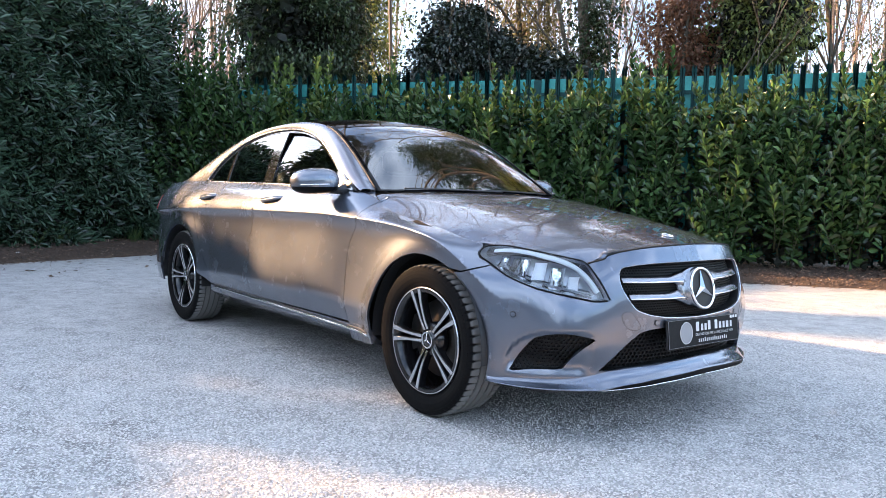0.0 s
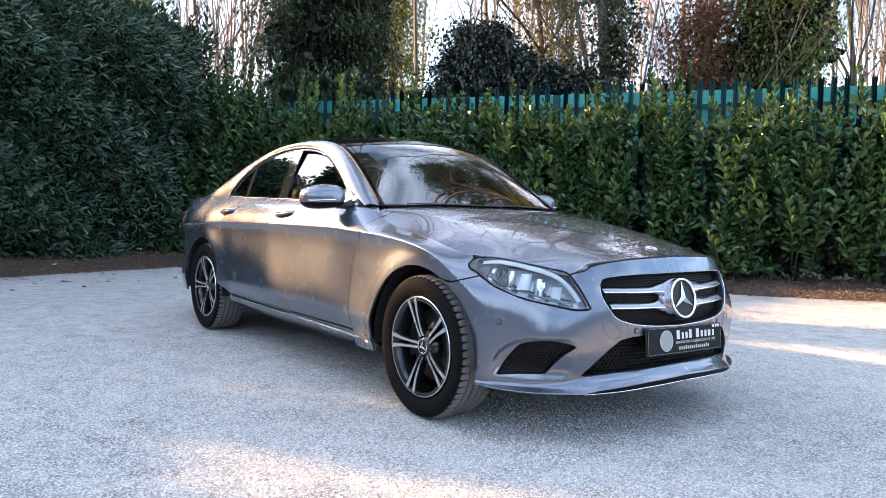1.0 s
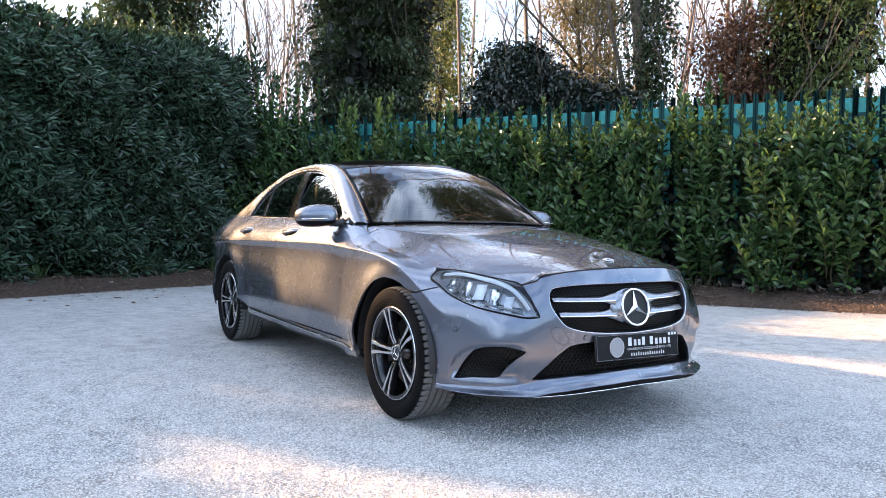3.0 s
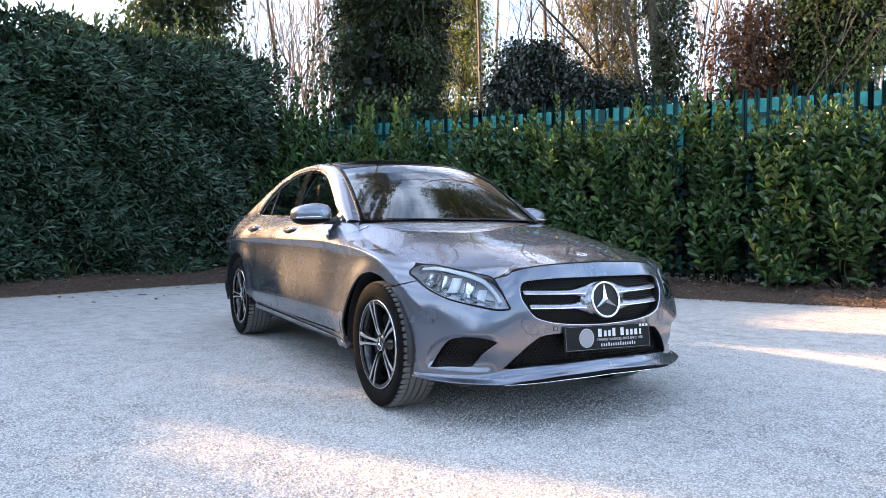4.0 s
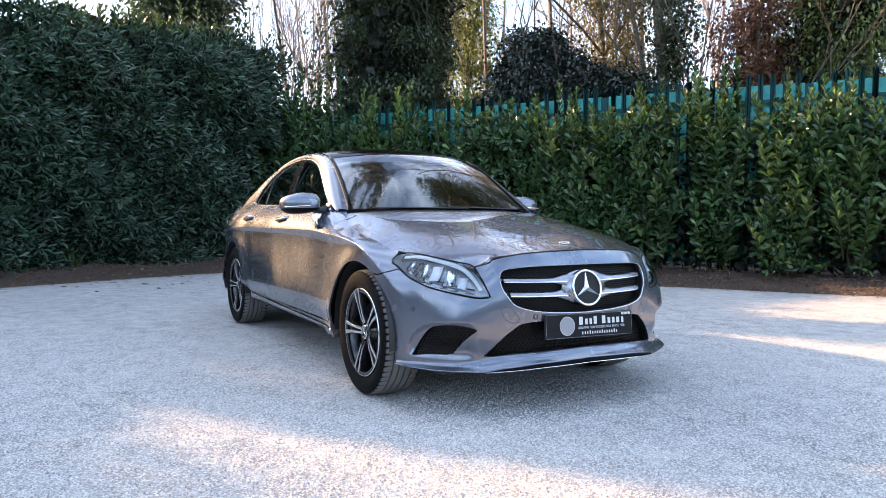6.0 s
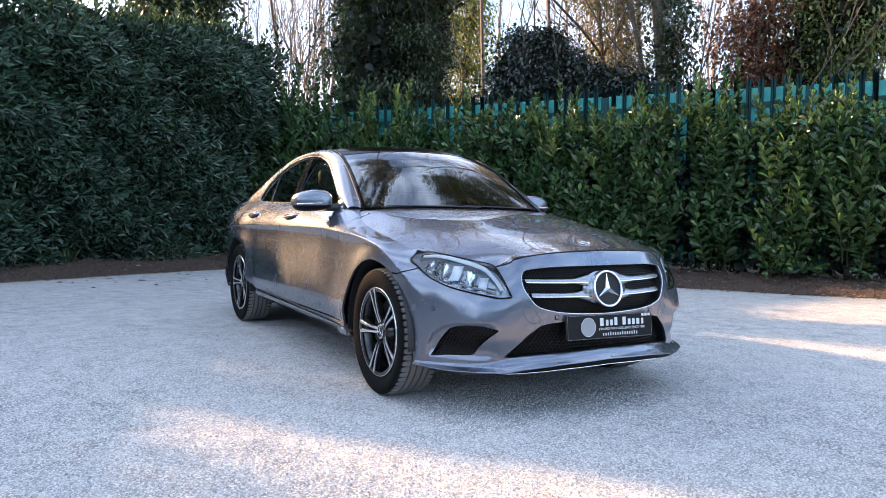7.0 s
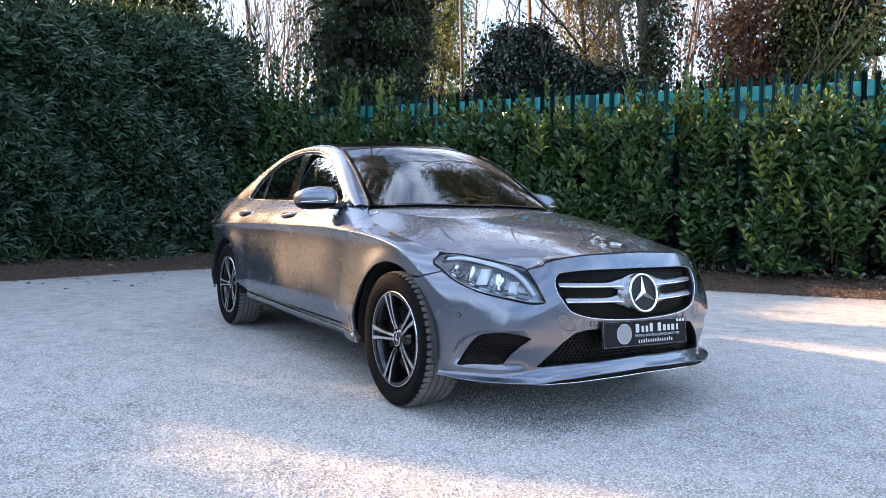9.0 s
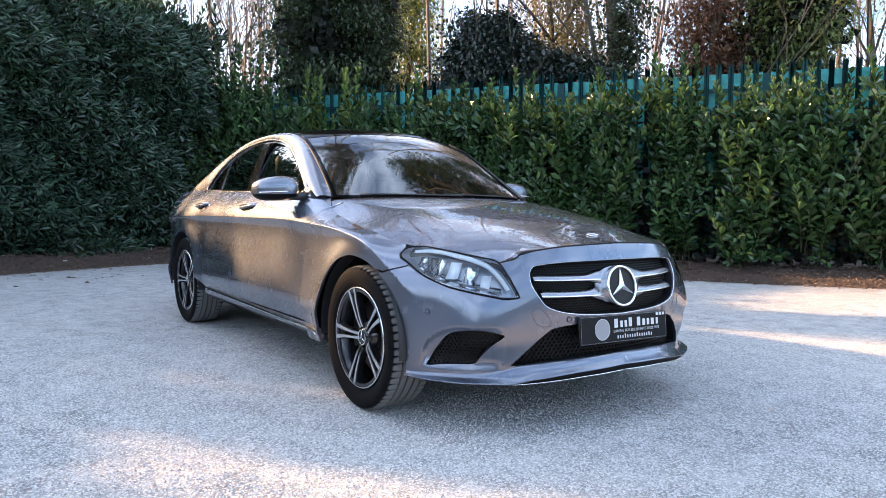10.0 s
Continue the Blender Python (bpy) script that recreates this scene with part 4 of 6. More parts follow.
# ---- car materials ----
def paint_material():
    """Dark graphite metallic: a tight and a wide lobe of flakes, both under a clear coat."""
    m = material("grey_metallic_paint", (0.09, 0.10, 0.13), 0.28, 0.95)
    where = coords(m)
    flake = noisy(m, 900.0, 1, 0.5, where)
    dust = noisy(m, 7.0, 5, 0.7, where)
    c = mixed(m, ramp(m, flake, [(0.35, (0, 0, 0)), (0.7, (1, 1, 1))]), (0.105, 0.122, 0.160), (0.190, 0.212, 0.260))
    tight = principled(m)
    wide = node(m, "ShaderNodeBsdfPrincipled")
    wide.inputs["Metallic"].default_value = 0.95
    for p, lo, hi in ((tight, 0.265, 0.28), (wide, 0.50, 0.52)):
        p.inputs["Coat Weight"].default_value = 1.0
        p.inputs["Coat Roughness"].default_value = 0.012
        p.inputs["Coat IOR"].default_value = 1.62
        link(m, c, p.inputs["Base Color"])
        r = node(m, "ShaderNodeMapRange")
        link(m, dust, r.inputs[0])
        r.inputs[3].default_value, r.inputs[4].default_value = lo, hi
        link(m, r.outputs[0], p.inputs["Roughness"])
    mix = node(m, "ShaderNodeMixShader")
    mix.inputs[0].default_value = 0.53
    link(m, tight.outputs[0], mix.inputs[1])
    link(m, wide.outputs[0], mix.inputs[2])
    out = [x for x in m.node_tree.nodes if x.type == "OUTPUT_MATERIAL"][0]
    link(m, mix.outputs[0], out.inputs[0])
    return m


def glass_material(name, tint, gloss=1.0):
    """A pane: tinted light goes through, Fresnel drives the gloss."""
    m = bpy.data.materials.new(name)
    m.use_nodes = True
    m.node_tree.nodes.clear()
    t = node(m, "ShaderNodeBsdfTransparent")
    t.inputs[0].default_value = (*tint, 1)
    g = node(m, "ShaderNodeBsdfGlossy")
    g.inputs["Roughness"].default_value = 0.01
    f = node(m, "ShaderNodeFresnel")
    f.inputs["IOR"].default_value = 1.52
    k = node(m, "ShaderNodeMath", operation="MULTIPLY")
    k.inputs[1].default_value = gloss
    link(m, f.outputs[0], k.inputs[0])
    mix = node(m, "ShaderNodeMixShader")
    link(m, k.outputs[0], mix.inputs[0])
    link(m, t.outputs[0], mix.inputs[1])
    link(m, g.outputs[0], mix.inputs[2])
    out = node(m, "ShaderNodeOutputMaterial")
    link(m, mix.outputs[0], out.inputs[0])
    return m


MAT_PAINT = paint_material()
MAT_CHROME = material("chrome", (0.78, 0.78, 0.80), 0.08, 1.0)
MAT_SATIN = material("satin_silver", (0.55, 0.56, 0.58), 0.25, 1.0)
MAT_LOUVRE = material("grey_satin_louvre", (0.30, 0.31, 0.335), 0.27, 1.0)
MAT_BLACK = worn("black_plastic", (0.012, 0.012, 0.013), (0.02, 0.02, 0.021), 40.0, 0.5, 0.15, 0.0005)
MAT_GLOSS = material("gloss_black", (0.008, 0.008, 0.009), 0.12, 0.0, Coat_Weight=1.0, Coat_Roughness=0.02)
# near-black colour stands in for the darkness of hollows, openings and gaps
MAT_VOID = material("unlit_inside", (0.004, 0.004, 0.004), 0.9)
MAT_RUBBER = worn("tyre_rubber", (0.004, 0.004, 0.0042), (0.007, 0.007, 0.0072), 9.0, 0.85, 0.2, 0.001)
def pale_tread(m):
    """Running surface painted pale for stone dust and light, none in the grooves."""
    where = coords(m)
    flat = node(m, "ShaderNodeVectorMath", operation="MULTIPLY")
    flat.inputs[1].default_value = (1, 0, 1)
    link(m, where, flat.inputs[0])
    far = node(m, "ShaderNodeVectorMath", operation="LENGTH")
    link(m, flat.outputs[0], far.inputs[0])
    k = node(m, "ShaderNodeMapRange")
    k.inputs[1].default_value, k.inputs[2].default_value, k.inputs[4].default_value = 0.3145, 0.3195, 0.9
    link(m, far.outputs["Value"], k.inputs[0])
    old = principled(m).inputs["Base Color"].links[0].from_socket
    link(m, mixed(m, k.outputs[0], old, (0.19, 0.187, 0.18)), principled(m).inputs["Base Color"])


pale_tread(MAT_RUBBER)
principled(MAT_RUBBER).inputs["Specular IOR Level"].default_value = 0.12
MAT_RIM_BLACK = material("gloss_black_alloy", (0.006, 0.006, 0.007), 0.22, 0.0, Coat_Weight=0.35)
MAT_RIM_CUT = material("machined_alloy", (0.72, 0.72, 0.73), 0.22, 1.0)
MAT_DISC = worn("brake_iron", (0.05, 0.046, 0.042), (0.10, 0.092, 0.087), 20.0, 0.45, 0.1, 0.001, metal=0.8)
MAT_GLASS = glass_material("windscreen_glass", (0.20, 0.235, 0.225), 3.0)
MAT_GLASS_SIDE = glass_material("side_glass", (0.30, 0.35, 0.33), 1.9)
MAT_GLASS_DARK = glass_material("privacy_glass", (0.06, 0.065, 0.065), 2.8)
MAT_LENS = glass_material("headlight_lens", (0.94, 0.96, 0.97), 1.3)
MAT_LAMP_WHITE = material("lamp_light_guide", (0.9, 0.92, 0.95), 0.2, 0.0, Coat_Weight=1.0)
MAT_LAMP_DISH = material("lamp_dish_grey", (0.45, 0.47, 0.52), 0.25, 0.5)
MAT_MESH = material("grille_black", (0.008, 0.008, 0.0085), 0.45, 0.0, Specular_IOR_Level=0.22)
MAT_LIP = material("satin_black_lip", (0.005, 0.005, 0.006), 0.36, 0.0, Specular_IOR_Level=0.09)
MAT_ROOF = material("black_roof_glass", (0.004, 0.004, 0.005), 0.03, 0.0, Specular_IOR_Level=0.08)
MAT_LAMP_SILVER = material("lamp_reflector", (0.75, 0.77, 0.80), 0.12, 1.0)
MAT_RED = material("tail_lamp_red", (0.35, 0.01, 0.01), 0.15, 0.0, Coat_Weight=1.0)
MAT_PLATE = worn("plate_dark_grey", (0.010, 0.010, 0.011), (0.016, 0.016, 0.017), 8.0, 0.6, 0.05, 0.0005)
principled(MAT_PLATE).inputs["Specular IOR Level"].default_value = 0.12
MAT_WHITE = material("white_print", (0.58, 0.58, 0.58), 0.5)
MAT_PRINT_GREY = material("grey_print", (0.25, 0.25, 0.26), 0.5)
MAT_LEATHER = worn("black_leather", (0.015, 0.014, 0.014), (0.03, 0.028, 0.027), 30.0, 0.5, 0.2, 0.001)
MAT_BEIGE = worn("roof_lining", (0.10, 0.10, 0.10), (0.15, 0.148, 0.145), 60.0, 0.9)


# ---- car tools ----
def smooth_line(points, per=6, closed=False):
    """A curve through points (Catmull-Rom), as an array."""
    p = np.asarray(points, float)
    q = np.concatenate([p[-1:], p, p[:2]]) if closed else np.concatenate([2 * p[:1] - p[1:2], p, 2 * p[-1:] - p[-2:-1]])
    out = []
    for i in range(1, len(q) - 2):
        for t in np.arange(per) / per:
            a, b, c, d = q[i - 1], q[i], q[i + 1], q[i + 2]
            out.append(0.5 * (2 * b + (c - a) * t + (2 * a - 5 * b + 4 * c - d) * t * t + (3 * b - a - 3 * c + d) * t ** 3))
    if not closed:
        out.append(p[-1])
    return np.array(out)


def inside(poly, pts):
    poly, pts = np.asarray(poly), np.asarray(pts)
    x, y = pts[:, 0], pts[:, 1]
    ins = np.zeros(len(pts), bool)
    a = poly
    b = np.roll(poly, -1, axis=0)
    for (x1, y1), (x2, y2) in zip(a, b):
        if y1 != y2:
            ins ^= ((y1 > y) != (y2 > y)) & (x < (x2 - x1) * (y - y1) / (y2 - y1) + x1)
    return ins


def far_from(poly, pts, gap):
    keep = np.ones(len(pts), bool)
    a, b = np.asarray(poly), np.roll(np.asarray(poly), -1, axis=0)
    for p, q in zip(a, b):
        d = q - p
        t = np.clip(((pts - p) @ d) / max(d @ d, 1e-12), 0, 1)
        keep &= np.linalg.norm(pts - (p + t[:, None] * d), axis=1) > gap
    return keep


def dense(poly, step):
    out = []
    poly = np.asarray(poly, float)
    for p, q in zip(poly, np.roll(poly, -1, axis=0)):
        n = max(1, int(np.ceil(np.linalg.norm(q - p) / step)))
        out += [p + (q - p) * k / n for k in range(n)]
    out = np.array(out)
    keep = np.linalg.norm(out - np.roll(out, 1, axis=0), axis=1) > 1e-5
    return out[keep]


def panel(name, outline, fn, mat, parent, step=0.03, holes=(), depth=0.012, label="", inset=0.0, creases=()):
    """A curved sheet: an outline in the two parameters of fn, with holes, folded in at its edges."""
    loops = [dense(p, step) for p in (outline, *holes)]
    lo, hi = loops[0].min(0), loops[0].max(0)
    gx, gy = np.meshgrid(np.arange(lo[0] + step / 2, hi[0], step), np.arange(lo[1] + step / 2, hi[1], step))
    gx = gx + (np.arange(gx.shape[0]) % 2)[:, None] * step * 0.5
    pts = np.stack([gx.ravel(), gy.ravel()], 1)
    pts = pts[inside(loops[0], pts)]
    for l in loops:
        pts = pts[far_from(l, pts, step * 0.45)]
    lines = []
    for c in creases:
        c = np.asarray(c, float)
        ok = inside(loops[0], c)
        for l in loops:
            ok &= far_from(l, c, step * 0.3)
        runs = np.split(np.arange(len(c)), np.nonzero(np.diff(ok.astype(int)))[0] + 1)
        lines += [c[r] for r in runs if ok[r[0]] and len(r) > 1]
    for l in lines:
        if len(pts):
            pts = pts[far_from(np.concatenate([l, l[::-1]]), pts, step * 0.4)]
    edges, base = [], 0
    for l in loops:
        edges += [(base + i, base + (i + 1) % len(l)) for i in range(len(l))]
        base += len(l)
    for l in lines:
        edges += [(base + i, base + i + 1) for i in range(len(l) - 1)]
        base += len(l)
    every = np.concatenate([*loops, *lines, pts])
    got = delaunay_2d_cdt([Vector(p) for p in every], edges, [], 0, 1e-6)
    v2 = np.array([tuple(v) for v in got[0]])
    tri = np.array([f for f in got[2] if len(f) == 3])
    mid = v2[tri].mean(1)
    ok = inside(loops[0], mid)
    for h in loops[1:]:
        ok &= ~inside(h, mid)
    tri = tri[ok]

    def at(p):
        return fn(p[:, 0], p[:, 1])

    def normals(p):
        e = 0.003
        du = at(p + [e, 0]) - at(p - [e, 0])
        dv = at(p + [0, e]) - at(p - [0, e])
        n = np.cross(du, dv)
        return n / np.maximum(np.linalg.norm(n, axis=1, keepdims=True), 1e-12)

    v3, nor = at(v2), normals(v2)
    mids = np.stack([np.clip(v3[:, 0], -3.0, 0.1), np.zeros(len(v3)), np.full(len(v3), 0.55)], 1)
    flip = np.sum(nor * (v3 - mids), axis=1).mean() < 0
    if flip:
        nor = -nor
    v3 = v3 - nor * inset
    t3 = v3[tri]
    fn_ = np.cross(t3[:, 1] - t3[:, 0], t3[:, 2] - t3[:, 0])
    wrong = np.sum(fn_ * nor[tri[:, 0]], axis=1) < 0
    tri[wrong] = tri[wrong][:, ::-1]
    verts, faces = [v3], [tuple(t) for t in tri]
    loop_n = [nor[tri.ravel()]]
    base = len(v3)
    if depth:
        for l in loops:
            p3, n3 = at(l), normals(l)
            n3 = -n3 if flip else n3
            p3 = p3 - n3 * inset
            q3 = p3 - n3 * depth
            n = len(l)
            verts += [p3, q3]
            for i in range(n):
                j = (i + 1) % n
                quad = (base + i, base + j, base + n + j, base + n + i)
                fnv = np.cross(p3[j] - p3[i], q3[i] - p3[i])
                ln = np.linalg.norm(fnv)
                fnv = fnv / ln if ln > 1e-12 else n3[i]
                faces.append(quad)
                loop_n.append(np.repeat(fnv[None], 4, 0))
            base += 2 * n
    me = bpy.data.meshes.new(name)
    me.from_pydata(np.concatenate(verts).tolist(), [], faces)
    me.polygons.foreach_set("use_smooth", [True] * len(me.polygons))
    me.normals_split_custom_set(np.concatenate(loop_n).tolist())
    me.materials.append(mat)
    me.update()
    ob = new(name, me)
    ob.parent = parent
    return tagged(ob, label)


def grid_ob(name, p, mat, parent, label="", closed=False, depth=0.0):
    """A smooth sheet from a grid of points [rows][columns]."""
    p = np.asarray(p, float)
    r, c = p.shape[:2]
    faces = [(i * c + j, i * c + (j + 1) % c, (i + 1) * c + (j + 1) % c, (i + 1) * c + j) for i in range(r - 1) for j in range(c if closed else c - 1)]
    bm = bmesh.new()
    vs = [bm.verts.new(q) for q in p.reshape(-1, 3)]
    for f in faces:
        try:
            bm.faces.new([vs[k] for k in f])
        except ValueError:
            pass
    bmesh.ops.remove_doubles(bm, verts=bm.verts[:], dist=1e-5)
    bmesh.ops.recalc_face_normals(bm, faces=bm.faces[:])
    if depth:
        bmesh.ops.solidify(bm, geom=bm.faces[:], thickness=depth)
    return part(name, bm, mat, parent, label, True)


def rod(name, pts, radius, mat, parent, label="", sides=8, flat=1.0):
    """A bar along a curve, with closed ends."""
    pts = np.asarray(pts, float)
    radius = np.broadcast_to(radius, (len(pts),))
    v, t = tube_arrays(pts, radius, sides)
    n = len(pts)
    caps = [tuple(range(sides))[::-1], tuple((n - 1) * sides + k for k in range(sides))]
    return mesh_ob(name, v.tolist(), [tuple(x) for x in t] + caps, mat, parent, label, True)


def mirrored(points, k=-1):
    p = np.asarray(points, float).copy()
    p[:, 0] *= k
    return p


def lathe(profile, n, mat, name, parent, label="", axis_y=True, bend=None):
    """A turned part: profile of (radius, y), about the y axis."""
    rows = []
    for i in range(n):
        a = 2 * math.pi * i / n
        row = []
        for j, (r, y) in enumerate(profile):
            rr = r if bend is None else bend(i, j, r)
            row.append((rr * math.cos(a), y, rr * math.sin(a)))
        rows.append(row)
    rows.append(rows[0])
    return grid_ob(name, rows, mat, parent, label)


# ---- the car itself ----
car = empty("car", pose(0, -0.02, 0), "dark grey metallic four-door saloon with black alloy wheels, parked on gravel", "car")

HL = smooth_line([(1.038, 0.704), (1.053, 0.722), (1.045, 0.742), (0.99, 0.749), (0.91, 0.746), (0.77, 0.730), (0.645, 0.711), (0.580, 0.694), (0.540, 0.634), (0.502, 0.563), (0.520, 0.556), (0.565, 0.555), (0.655, 0.571), (0.785, 0.597), (0.905, 0.636), (0.990, 0.681)], 4, True)
GRILLE_HALF = smooth_line([(0, 0.700), (0.145, 0.699), (0.30, 0.696), (0.420, 0.684), (0.449, 0.668), (0.456, 0.642), (0.447, 0.600), (0.418, 0.555), (0.390, 0.522), (0.350, 0.504), (0.28, 0.488), (0.16, 0.477), (0, 0.472)], 4)
INTAKE_HALF = np.concatenate([smooth_line([(0, 0.450), (0.13, 0.449), (0.231, 0.445), (0.31, 0.440), (0.365, 0.430)], 3), smooth_line([(0.421, 0.390), (0.484, 0.331), (0.533, 0.284)], 3), smooth_line([(0.50, 0.281), (0.379, 0.290), (0.21, 0.300), (0, 0.306)], 3)])
FOG = np.concatenate([smooth_line([(0.885, 0.278), (0.852, 0.337), (0.795, 0.402), (0.757, 0.420), (0.70, 0.430), (0.64, 0.428), (0.565, 0.412)], 4), smooth_line([(0.560, 0.405), (0.624, 0.353), (0.668, 0.300), (0.675, 0.292)], 3), smooth_line([(0.70, 0.288), (0.80, 0.284), (0.87, 0.275)], 2)])
TOW = smooth_line([(0.449, 0.505), (0.414, 0.512), (0.379, 0.476), (0.365, 0.446), (0.41, 0.442), (0.442, 0.470)], 4, True)


def both(half):
    """A closed outline from its right half."""
    return np.concatenate([half, mirrored(half)[::-1][1:-1]])


def arch_pts(cx, a0, a1, n=24, r=ARCH_R):
    return [(s_at_x(cx + r * math.cos(radians(a))), WHEEL_Z + r * math.sin(radians(a))) for a in np.linspace(a0, a1, n)]


GAP = 0.0035


def build_nose():
    top = [(s, float(top_z(s)) - GAP) for s in np.linspace(0, 0.49, 10)]
    lamp_edge = [(0.500, 0.713), (0.530, 0.702), (0.570, 0.691), (0.534, 0.634), (0.496, 0.560), (0.516, 0.551), (0.565, 0.549), (0.655, 0.566), (0.785, 0.592), (0.905, 0.631), (0.985, 0.672)]
    seam = [(1.04, 0.656), (1.100, 0.640)]
    arch = [p for p in arch_pts(0.0, 57, -14, 18)]
    low = [(0.95, 0.232), (0.88, 0.228), (0.75, 0.224), (0.62, 0.222), (0.52, 0.224), (0.25, 0.242), (0, 0.248)]
    half = np.array(top + lamp_edge + seam + arch + low)
    bumper = panel("front_bumper", both(half), body, MAT_PAINT, car, 0.013, [both(GRILLE_HALF), both(INTAKE_HALF), FOG, mirrored(FOG)], 0.014, "grey front bumper with honeycomb air intakes")
    for sg in (1, -1):
        t = TOW * [sg, 1]
        rod("tow_cover_seam", body(np.append(t[:, 0], t[0, 0]), np.append(t[:, 1], t[0, 1]), 0.0005), 0.0016, MAT_BLACK, bumper, sides=4)
        for s, z in ((0.872, 0.495), (0.288, 0.466)):
            c = body(s * sg, z, 0.0)
            n = Vector(body(s * sg, z, -0.01) - c).normalized()
            bm = bmesh.new()
            bmesh.ops.create_cone(bm, cap_ends=True, segments=16, radius1=0.0105, radius2=0.009, depth=0.006, matrix=Matrix.Translation(Vector(c)) @ n.to_track_quat("Z", "Y").to_matrix().to_4x4())
            part("parking_sensor", bm, MAT_PAINT, bumper)
            ring = [Vector(c) + n.to_track_quat("Z", "Y") @ Vector((0.0115 * math.cos(a), 0.0115 * math.sin(a), 0.001)) for a in np.linspace(0, 2 * math.pi, 17)]
            rod("sensor_ring", [tuple(r) for r in ring], 0.0014, MAT_BLACK, bumper, sides=4)
    # honeycomb inserts
    def honeycomb(name, outline, pitch, inset, mat, keep=None):
        outline = np.asarray(outline)
        lo, hi = outline.min(0), outline.max(0)
        vs, fs = [], []
        rows = np.arange(lo[1], hi[1] + pitch, pitch * 0.866 * 0.8)
        for i, z in enumerate(rows):
            for s in np.arange(lo[0], hi[0] + pitch, pitch) + (i % 2) * pitch / 2:
                if not inside(outline, np.array([[s, z]]))[0]:
                    continue
                base = len(vs)
                for rr, dd in ((0.60, 0.0), (0.44, 0.0), (0.40, 0.010)):
                    for k in range(6):
                        a = math.pi / 3 * k + math.pi / 6
                        vs.append((s + pitch * rr * math.cos(a), z + 0.8 * pitch * rr * math.sin(a), inset + dd))
                for ring in (0, 6):
                    for k in range(6):
                        fs.append((base + ring + k, base + ring + (k + 1) % 6, base + ring + 6 + (k + 1) % 6, base + ring + 6 + k))
        v = np.array(vs)
        p = body(v[:, 0], v[:, 1], v[:, 2])
        return mesh_ob(name, p.tolist(), fs, mat, car, "black honeycomb mesh", False)
    honeycomb("grille_mesh", both(GRILLE_HALF), 0.0145, 0.045, MAT_MESH)
    honeycomb("intake_mesh", both(INTAKE_HALF), 0.021, 0.045, MAT_MESH)
    for sg in (1, -1):
        honeycomb("corner_intake_mesh", FOG * [sg, 1], 0.019, 0.022, MAT_MESH)
        f = FOG * [sg, 1]
        panel("corner_intake_back", f, body, MAT_VOID, car, 0.04, (), 0, "black backing sheet for the unlit opening", 0.034)
    panel("grille_back", both(GRILLE_HALF), body, MAT_VOID, car, 0.05, (), 0, "black backing sheet for the unlit opening", 0.075)
    panel("intake_back", both(INTAKE_HALF), body, MAT_VOID, car, 0.05, (), 0, "black backing sheet for the unlit opening", 0.075)
    for name, ring, deep in (("grille_wall", both(GRILLE_HALF), 0.078), ("intake_wall", both(INTAKE_HALF), 0.078), ("corner_intake_wall", FOG, 0.036), ("corner_intake_wall", mirrored(FOG), 0.036)):
        q = np.concatenate([ring, ring[:1]])
        grid_ob(name, np.array([body(q[:, 0], q[:, 1], d) for d in (0.012, deep)]), MAT_MESH, car, "black wall of the opening")
    # grille frame, louvres and emblem
    ring = both(GRILLE_HALF)
    rod("grille_frame", body(np.append(ring[:, 0], ring[0, 0]), np.append(ring[:, 1], ring[0, 1]), 0.004), 0.0032, MAT_SATIN, car, "satin silver grille surround")
    for z0, w in ((0.627, 0.436), (0.562, 0.405)):
        for sg in (1, -1):
            ss = np.linspace(0.092, w, 14)
            zz = z0 + 0.006 * (ss / 0.4)
            p = body(ss * sg, zz, 0.022)
            rows = []
            for prof in ((0.0, 0.012, 0.03), (0.0, 0.010, 0.006), (0.0, -0.006, -0.006), (0.0, -0.012, -0.006), (0.0, -0.0145, 0.004), (0.0, -0.010, 0.03)):
                flare = 1 + 1.5 * smooth01((0.185 - ss) / 0.095)
                rows.append(p + np.stack([-prof[2] * np.ones(14), np.zeros(14), prof[1] * flare], 1))
            rows.append(rows[0])
            louvre = grid_ob("louvre", np.array(rows), MAT_LOUVRE, car, "silver grille louvre with chrome lower edge")
            edge = p + np.array([0.0075, 0, -0.0095])
            rod("chrome_edge", edge, 0.004, MAT_CHROME, louvre, "chrome edge")
    c = np.array([0.784, 0.0, 0.587])
    tilt = pose(c[0], c[1], c[2], 0, 78, 0)
    def ring_grid(r0, r1, z, n=48, m=10):
        return [[tuple(tilt @ Vector(((r0 + r1 * math.cos(b)) * math.cos(a), (r0 + r1 * math.cos(b)) * math.sin(a), z + r1 * math.sin(b)))) for b in np.linspace(0, 2 * math.pi, m)] for a in np.linspace(0, 2 * math.pi, n)]
    bm = bmesh.new()
    bmesh.ops.create_cone(bm, cap_ends=True, segments=48, radius1=0.084, radius2=0.080, depth=0.03, matrix=tilt @ pose(0, 0, -0.012))
    emblem = part("grille_emblem", bm, MAT_MESH, car, "round black emblem disc with chrome ring", False)
    grid_ob("emblem_ring", ring_grid(0.0825, 0.0065, 0.006), MAT_CHROME, emblem, "chrome ring")
    for k in range(3):
        a0 = math.pi + k * 2 * math.pi / 3
        bm = bmesh.new()
        def pt(r, a, h):
            return bm.verts.new(tilt @ Vector((r * math.cos(a), r * math.sin(a), h)))
        o, tip = pt(0, 0, 0.020), pt(0.078, a0, 0.007)
        l, r = pt(0.0155, a0 - math.pi / 3, 0.006), pt(0.0155, a0 + math.pi / 3, 0.006)
        bm.faces.new((o, l, tip))
        bm.faces.new((o, tip, r))
